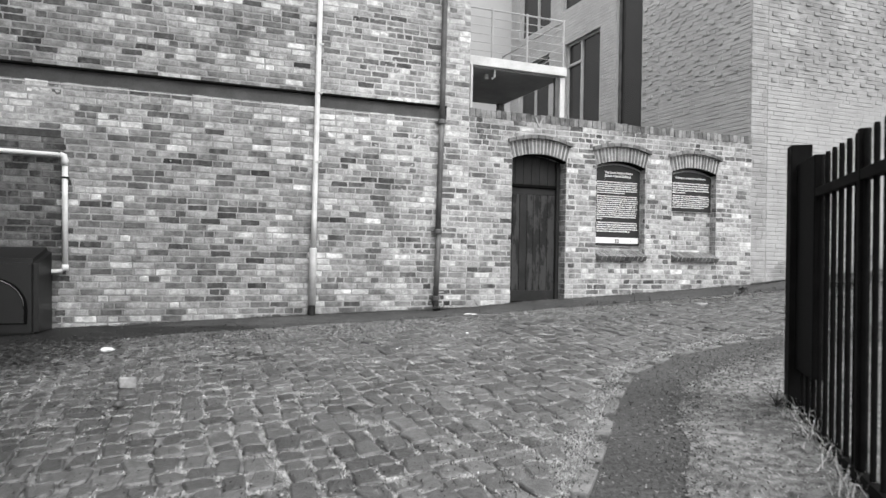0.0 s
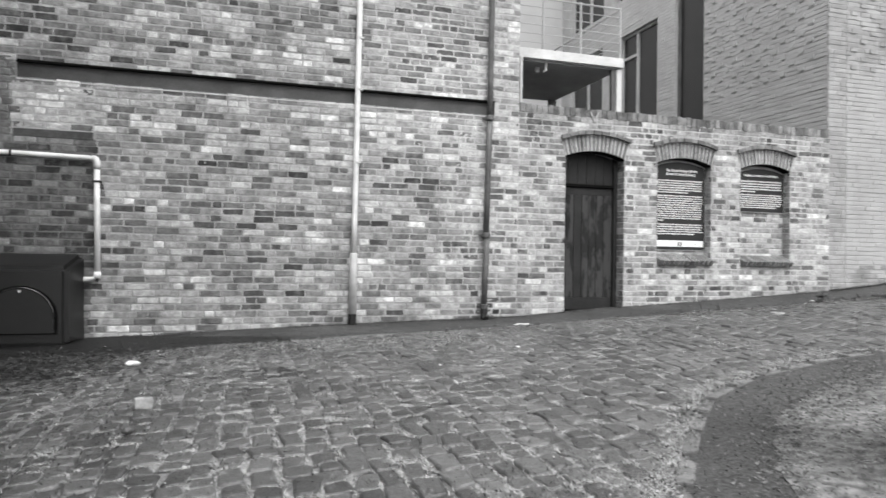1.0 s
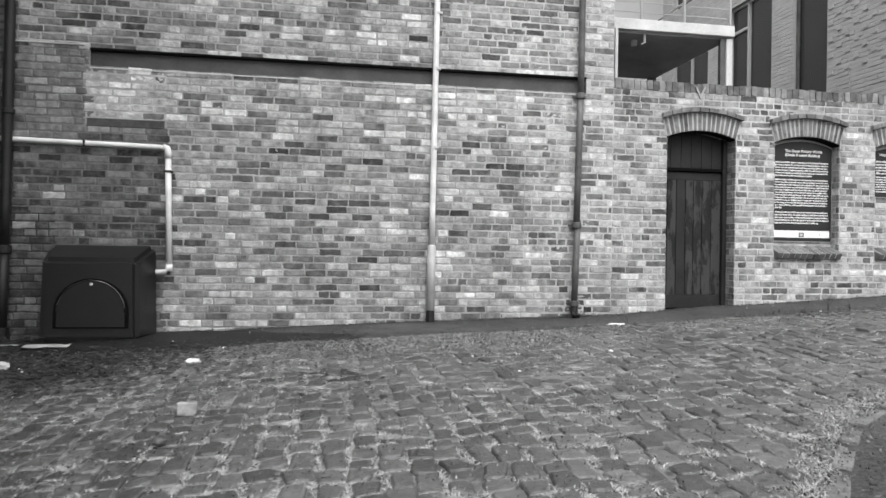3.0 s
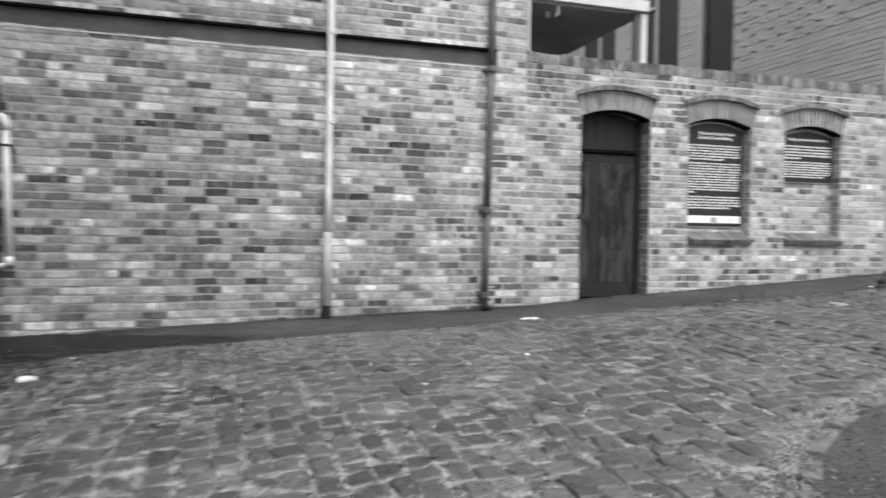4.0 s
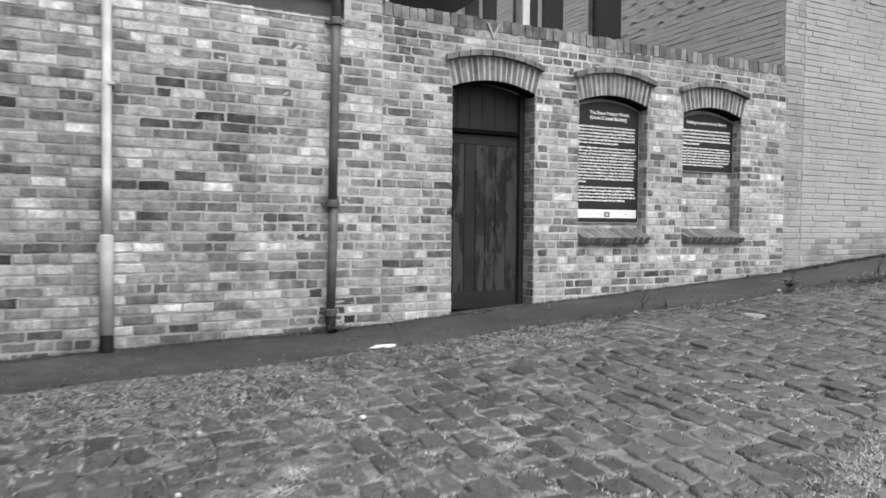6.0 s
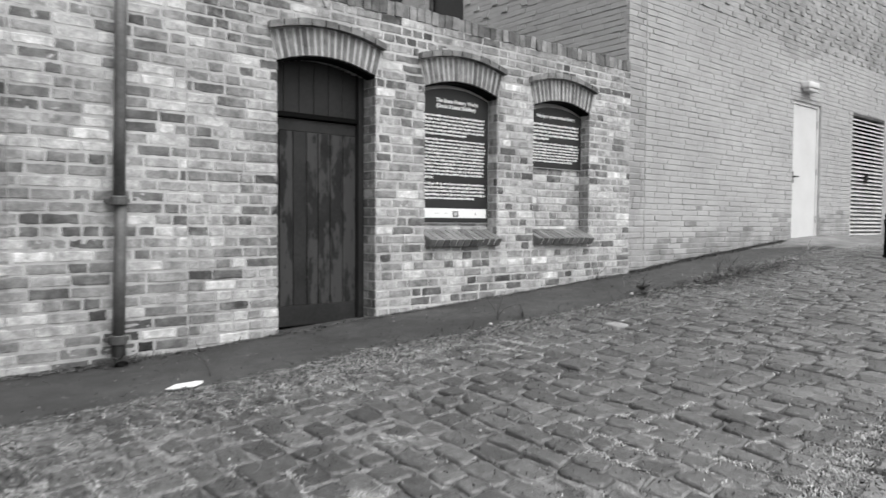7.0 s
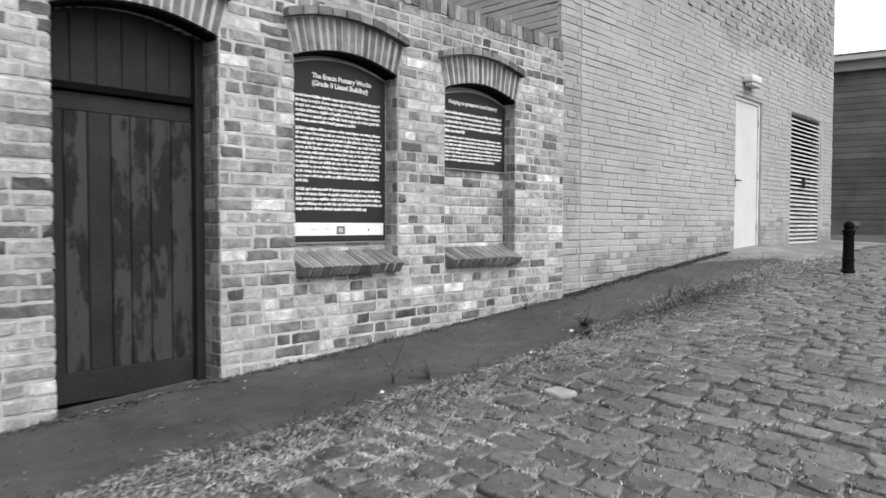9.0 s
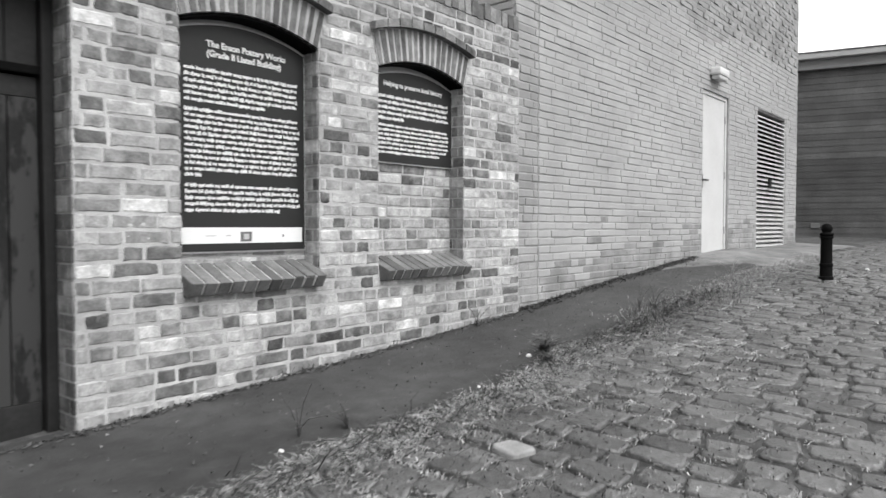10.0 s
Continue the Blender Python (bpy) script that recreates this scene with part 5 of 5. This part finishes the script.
def weed(x, y, h, n, label, seed, leaf=0.03, mat=LEAF):
    rr = random.Random(seed)
    w = empty("weed", x, y, ground_z(x, y) - 0.005)
    for i in range(n):
        a, t = rr.uniform(0, 6.28), rr.uniform(0.2, 1.2)
        hh = h * rr.uniform(0.5, 1)
        pts = [(math.cos(a) * t * hh * u * u, math.sin(a) * t * hh * u * u, hh * u * (1 - 0.25 * t * u)) for u in (0, 0.3, 0.6, 1)]
        st = part("stem", bm_tube(pts, [0.003, 0.0025, 0.002, 0.001], 5), mat, w)
        v, f = [], []
        for k in range(9):
            u = rr.uniform(0.15, 1)
            j = min(2, int(u * 3))
            p = Vector(pts[j]).lerp(Vector(pts[j + 1]), u * 3 - j)
            b, s = rr.uniform(0, 6.28), leaf * rr.uniform(0.5, 1.1)
            d, e = Vector((math.cos(b), math.sin(b), 0.25)), Vector((-math.sin(b), math.cos(b), 0))
            o = len(v)
            v += [p, p + d * s * 0.5 + e * s * 0.28, p + d * s, p + d * s * 0.5 - e * s * 0.28]
            f.append((o, o + 1, o + 2, o + 3))
        part_mesh("leaves", mesh_of("leaves", [tuple(q) for q in v], f, mat), st)
    return tagged(w, label, "weed", "weeds")


weed(7.62, 8.22, 0.22, 18, "bushy dark weed at the tarmac edge", 1, 0.055)
weed(7.5, 8.12, 0.12, 8, "low dark weed at the tarmac edge", 2, 0.045)
weed(5.85, 8.3, 0.32, 4, "thin tall weed at the tarmac edge", 3, 0.02)
weed(6.05, 8.22, 0.14, 6, "low weed at the tarmac edge", 4, 0.03)
weed(9.4, 8.3, 0.3, 8, "spindly pale weed at the edge of the setts", 5, 0.018, GRASS)
weed(9.15, 8.32, 0.28, 7, "dry spindly weed at the edge of the setts", 15, 0.02, GRASS)
weed(11.4, 8.35, 0.3, 9, "straggling pale stalks at the edge of the setts", 6, 0.02, STRAW)
weed(8.1, 9.1, 0.22, 3, "thin weed at the foot of the wall", 7, 0.03)
weed(3.32, 9.02, 0.15, 7, "low weed beside the downpipe shoe", 8, 0.03)
weed(-2.45, 8.9, 0.16, 9, "dark weed in the wall corner", 9, 0.05)
weed(-2.25, 8.95, 0.1, 7, "small dark weed in the wall corner", 10, 0.04)
weed(3.3, 3.6, 0.2, 9, "weed at the foot of the railing post", 11, 0.04)
weed(3.15, 3.2, 0.15, 7, "low weed at the foot of the railings", 12, 0.04)
weed(3.62, 8.35, 0.3, 2, "single dry stalk at the tarmac edge", 13, 0.015)

# ---- kerb stones, setts, bricks ----
rk = random.Random(9)
pts, acc = [], 0.0
for (a, b), (c, d) in zip(KERB_LINE, KERB_LINE[1:]):
    n = max(1, int(math.hypot(c - a, d - b) / 0.05))
    pts += [(a + (c - a) * i / n, b + (d - b) * i / n) for i in range(n)]
i = 0
while i + 9 < len(pts) and pts[i][0] < 14:
    m = i + rk.randrange(6, 9)
    if m >= len(pts):
        break
    (a, b), (c, d) = pts[i], pts[m]
    L, ang = math.hypot(c - a, d - b), math.degrees(math.atan2(d - b, c - a))
    mx, my = (a + c) / 2, (b + d) / 2
    part("kerb_stone", bm_box(-L / 2 + 0.004, L / 2 - 0.004, -0.035, 0.04, -0.1, 0.0, 0.01), KERB, path, at=pose(mx, my, ground_z(mx, my) + 0.006 + rk.uniform(-0.003, 0.003), 0, rk.uniform(-1, 1), ang))
    i = m

road = tagged(empty("road", 5, 6, 0), "lane of worn stone setts with grassy joints", "road", kind="structure")
inv_road = road.matrix_basis.inverted()


def sett_verts(w, l, h, rr):
    """A worn sett: rounded top, uneven outline."""
    out = []
    ring = ((1, -0.7), (1, 0.7), (0.72, 1), (-0.72, 1), (-1, 0.7), (-1, -0.7), (-0.72, -1), (0.72, -1))
    for g, z in ((0.0, -0.08), (0.0, -0.01), (0.004, -0.002), (0.014, 0.002)):
        for a, (c, d) in enumerate(ring):
            e = rr[a] * 0.014
            out.append((c * (w / 2 - g + e), d * (l / 2 - g + e), z + h))
    return out


SETT_FACES = [tuple(range(24, 32))] + [(r * 8 + a, r * 8 + (a + 1) % 8, (r + 1) * 8 + (a + 1) % 8, (r + 1) * 8 + a) for r in range(3) for a in range(8)]
rs = random.Random(4)
sett_shapes = {(k, big): mesh_of("sett", sett_verts(SETT_W * (1.12 if big else 1) - (0.02 if big else 0.013), SETT_L * (0.7 + 0.085 * k) * (1.12 if big else 1) - (0.02 if big else 0.013), 0, [rs.uniform(-1, 1) for _ in range(8)]), SETT_FACES, SETT, smooth=True)
               for k in range(9) for big in (False, True)}
sett_pale = mesh_of("sett", sett_verts(0.12, 0.15, 0, [rs.uniform(-0.5, 0.5) for _ in range(8)]), SETT_FACES, SETT_PALE, smooth=True)
jv, jf, single = [], [], 0
pale_place = min(((q[2], q[3]) for q in sett_plan), key=lambda q: math.hypot(q[0] - PALE_AT[0], q[1] - PALE_AT[1]))
for k, big, cx, cy, z, rot in sett_plan:
    pale_one = (cx, cy) == pale_place
    at = inv_road @ pose(cx, cy, z, *rot)
    if pale_one or (single < 299 and 4.2 < cx < 7.6 and 5.9 < cy < 7.5):
        part_mesh("sett", sett_pale if pale_one else sett_shapes[k, big], road, at=at)
        single += 1
    else:
        o = len(jv)
        jv += [tuple(at @ q.co) for q in sett_shapes[k, big].vertices]
        jf += [tuple(i + o for i in q) for q in SETT_FACES]
rest_mesh = mesh_of("setts", jv, jf, SETT, smooth=True)
for me in [rest_mesh, sett_pale, *sett_shapes.values()]:
    me.polygons.foreach_set("use_smooth", [len(q.vertices) == 4 for q in me.polygons])
rest = part_mesh("setts", rest_mesh, road)
rest["kind"] = "stuff"

rb = random.Random(21)


def weighted(mean, sd, rng):
    return int(min(7, max(0, round(rng.gauss(mean, sd)))))


def yard_tone(x, z, w):
    m = 5.12 + 0.9 * noise.noise((x * 1.1, z * 1.1, 2))
    if rb.random() < 0.28:
        m -= 2.6
    if z > 2.9:
        m -= 0.9
    return weighted(m, 0.8, rb)


def tall_tone(x, z, w):
    m = 4.85 + 0.9 * noise.noise((x * 0.9, z * 0.9, 7)) + 0.12 * min(2, max(-2, x))
    if rb.random() < 0.32:
        m -= 2.4
    if rb.random() < 0.13:
        m += 1.8
    if -1.8 < x < -1.04 and 2.49 < z < 2.97:
        return weighted(6.0, 0.7, rb) if rb.random() > 0.06 else 2
    if 1.9 < x < 2.75 and 2.62 < z < 2.97:
        m += 1.5
    if 1.9 < x < 2.75 and 1.9 < z < 2.5:
        m -= 0.9
    if x > 3.5:
        m += 0.7
    if -2.45 < x < -1.8 and 2.3 < z < 3.2:
        return weighted(3.4, 0.6, rb)
    # lowest tones in the corner strip paint its shade into the bricks
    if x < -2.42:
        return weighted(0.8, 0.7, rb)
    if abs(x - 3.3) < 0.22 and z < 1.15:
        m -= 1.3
    # the same painted shade, weaker towards the right and higher up
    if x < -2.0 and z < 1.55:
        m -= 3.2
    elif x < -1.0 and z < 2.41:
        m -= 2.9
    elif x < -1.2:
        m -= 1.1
    return weighted(m, 0.95, rb)


def beam_blocked(x, z):
    return (BEAM[0] - 0.005 < x < BEAM[1] + 0.005 and BEAM[2] < z < BEAM[3] + 0.005) or (-1.8 < x < -1.04 and 2.40 < z < 2.49)


OLD = dict(chamfer=0.0075, wear=0.0042, proud=0.0014)
build_bricks(wall_yard, lay(3.784, CORNER - 0.025, 0.39, 3.09, blocked, rb, header=0.7), yard_tone, FRONT, lambda x, z: 5.31 < x < 6.9 and z < 2.5, rb, BRICKS, **OLD)
mortar_skin(3.782, CORNER - 0.022, 0.36, 3.09, 0.0105, lambda x, z: any(op["x0"] < x < op["x1"] and op["bottom"] < z < arch_z(op, x) + 0.01 for op in OPENINGS), FRONT, 0.0029, MORTAR, wall_yard, 3)


def tall_zone(x, z):
    """0 the general face, 1 the left corner toned dark for its shade, 2 the patched brickwork, 3 the repointed end, 4
    no mortar.
    """
    if BEAM[0] < x < BEAM[1] and BEAM[2] < z < BEAM[3] or x < -2.07 and z < 1.55:
        return 4
    w = 0.12 * noise.noise((x * 3, z * 3, 31))
    if -1.8 < x < -1.04 and 2.49 < z < 2.97:
        return 2
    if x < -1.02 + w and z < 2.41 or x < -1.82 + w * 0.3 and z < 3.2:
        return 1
    return 3 if x > 2.75 or (x > 1.9 + w and z > 2.55 + w) else 0


# mortar darkened to carry the corner's shade
SHADE_JOINT = material("shade_joint", 0.13, 0.95, 0.25, 5, 0.5, 120, stain=0.35)
for zone, mat, x0, x1, z0, z1, base in ((0, MORTAR_DARK, -2.459, 3.78, 0.14, 5.2, 0.0034), (1, SHADE_JOINT, -2.459, -0.8, 0.14, 3.3, 0.0036), (2, MORTAR, -1.83, -1.0, 2.45, 3.0, 0.0012), (3, MORTAR, 1.6, 3.78, 0.14, 5.2, 0.0026)):
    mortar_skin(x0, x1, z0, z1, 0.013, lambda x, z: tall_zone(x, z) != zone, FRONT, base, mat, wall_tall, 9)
for op in OPENINGS[1:]:
    infill = lay(op["x0"], op["x1"], 1.29, op["spring"] - 0.02, lambda x, z: False, rb)
    build_bricks(wall_yard, infill, yard_tone, FRONT + 0.13, lambda x, z: x > 7 and z < 1.96, rb, BRICKS, name="infill_brick", rest="infill_brickwork", **OLD)
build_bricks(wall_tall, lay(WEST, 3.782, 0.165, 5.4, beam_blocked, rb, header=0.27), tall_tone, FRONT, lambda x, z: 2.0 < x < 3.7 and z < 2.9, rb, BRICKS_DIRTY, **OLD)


def reveal(x, y0, y1, z0, z1, sign, parent, deep_wall):
    """Brick ends down the side of an opening."""
    items, idx, z, k = [], [], z0, 0
    while z < z1:
        cut = y0 + (0.1 if k % 2 else 0.05)
        for a, b in ((y0 + 0.012, min(cut, y1)), (cut + 0.01, y1)):
            if b - a > 0.02:
                items.append((min(x, x + sign * 0.05), max(x, x + sign * 0.05), a, b, z + 0.005, z + CYC - 0.005))
                idx.append(weighted(3.4 if deep_wall else 4.2, 1.2, rb))
        z += CYC
        k += 1
    ob = part_mesh("reveal_bricks", boxes_mesh("reveal_bricks", items, BRICKS, idx), parent)
    ob["kind"] = "stuff"


for op, deep, low in zip(OPENINGS, (0.185, 0.13, 0.13), (0.54, 1.29, 1.29)):
    reveal(op["x1"] - 0.003, FRONT, FRONT + deep, low, op["spring"] - 0.02, 1, wall_yard, deep > 0.15)

TURN_W = pose(WEST, 0, 0, 0, 0, 90)


# low mean: the side wall's shade is put into its brick tones
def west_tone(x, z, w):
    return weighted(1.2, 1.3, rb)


build_bricks(wall_west, lay(7.0, FRONT, 0.165, 4.8, lambda x, z: x < 8.86 and z < 2.41 or (x < 8.96 and 3.45 < z < 3.57), rb), west_tone, 0.0, lambda x, z: x > 8.86 and z < 2.4, rb, BRICKS_DIRTY, turn=TURN_W)

MC = 0.068


def damp_tone(x, z, w):
    """Damp, dirty bricks in the lowest courses, greyer bricks high up."""
    if z > 4.15 + 0.6 * noise.noise((x * 0.5, 0, 1)):
        return 2
    h = z - ground_z(x, MFRONT) - ramp(x, MFRONT)
    return 1 if h < 0.3 + 0.3 * noise.noise((x * 0.9, 0, 4)) + rb.gauss(0, 0.1) else 0


def modern_bricks(x0, x1, z0, z1, test, rng):
    return lay(x0, x1, z0, z1, test, rng, cycle=MC, header=0.12, long=0.29, short=0.14, joint=0.010, upright=0.002)


quoin = lay(CORNER, CORNER + 0.334, 0.55, 6.9, lambda x, z: False, rb, cycle=MC, header=0.6, long=0.29, short=0.14, joint=0.010, upright=0.008)
build_bricks(wall_modern, quoin, lambda x, z, w: 1 if damp_tone(x, z, w) == 1 else 0, MFRONT, lambda x, z: False, rb, [MODERN_CORNER, MODERN_DAMP], chamfer=0.005, proud=0.004, wear=0.002, name="corner_brick", rest="corner_bricks")
build_bricks(wall_modern, modern_bricks(CORNER + 0.347, MEND, 0.55, 6.9, modern_blocked, rb), damp_tone, MFRONT, lambda x, z: x < 11 and z < 2.4, rb, [MODERN, MODERN_DAMP, MODERN_CORNER], chamfer=0.005, proud=0.004, wear=0.003)
TURN_S = pose(CORNER, 0, 0, 0, 0, -90)
build_bricks(wall_modern_side, modern_bricks(-18.0, -(MFRONT + 0.03), 2.9, 8.4, lambda x, z: side_blocked(-x, z), rb), lambda x, z, w: 0, 0.0, lambda x, z: x > -10.8 and z < 4.3, rb, [MODERN], turn=TURN_S, chamfer=0.005, proud=0.004, wear=0.003)


def studs(x0, x1, z0, test, wall, turn=None, face=0.0, mat=MODERN_CORNER):
    """Header bricks that stand proud in a diamond pattern."""
    items, row, z = [], 0, 0.55 + MC * round((z0 - 0.55) / MC)
    while z < 8.3:
        x = x0 + (0.185 if row % 2 else 0.0)
        while x < x1 - 0.15:
            if not test(x, z):
                items.append((x, x + 0.105, face - 0.012 - rb.uniform(0, 0.005), face + 0.01, z + 0.005, z + MC - 0.005))
            x += 0.37
        z += MC * 2
        row += 1
    ob = part_mesh("stud_bricks", boxes_mesh("stud_bricks", items, mat), wall, at=turn)
    ob["kind"] = "stuff"


studs(CORNER + 0.42, MEND - 0.1, 4.17, modern_blocked, wall_modern, None, MFRONT)
studs(-12.0, -(MFRONT + 0.15), 4.2, lambda x, z: side_blocked(-x, z), wall_modern_side, TURN_S, 0.0, MODERN)

part("movement_joint", bm_box(CORNER + 0.335, CORNER + 0.347, MFRONT + 0.003, MFRONT + 0.02, 0.6, 7.4), MODERN_CORNER, wall_modern, "pale vertical sealant joint")
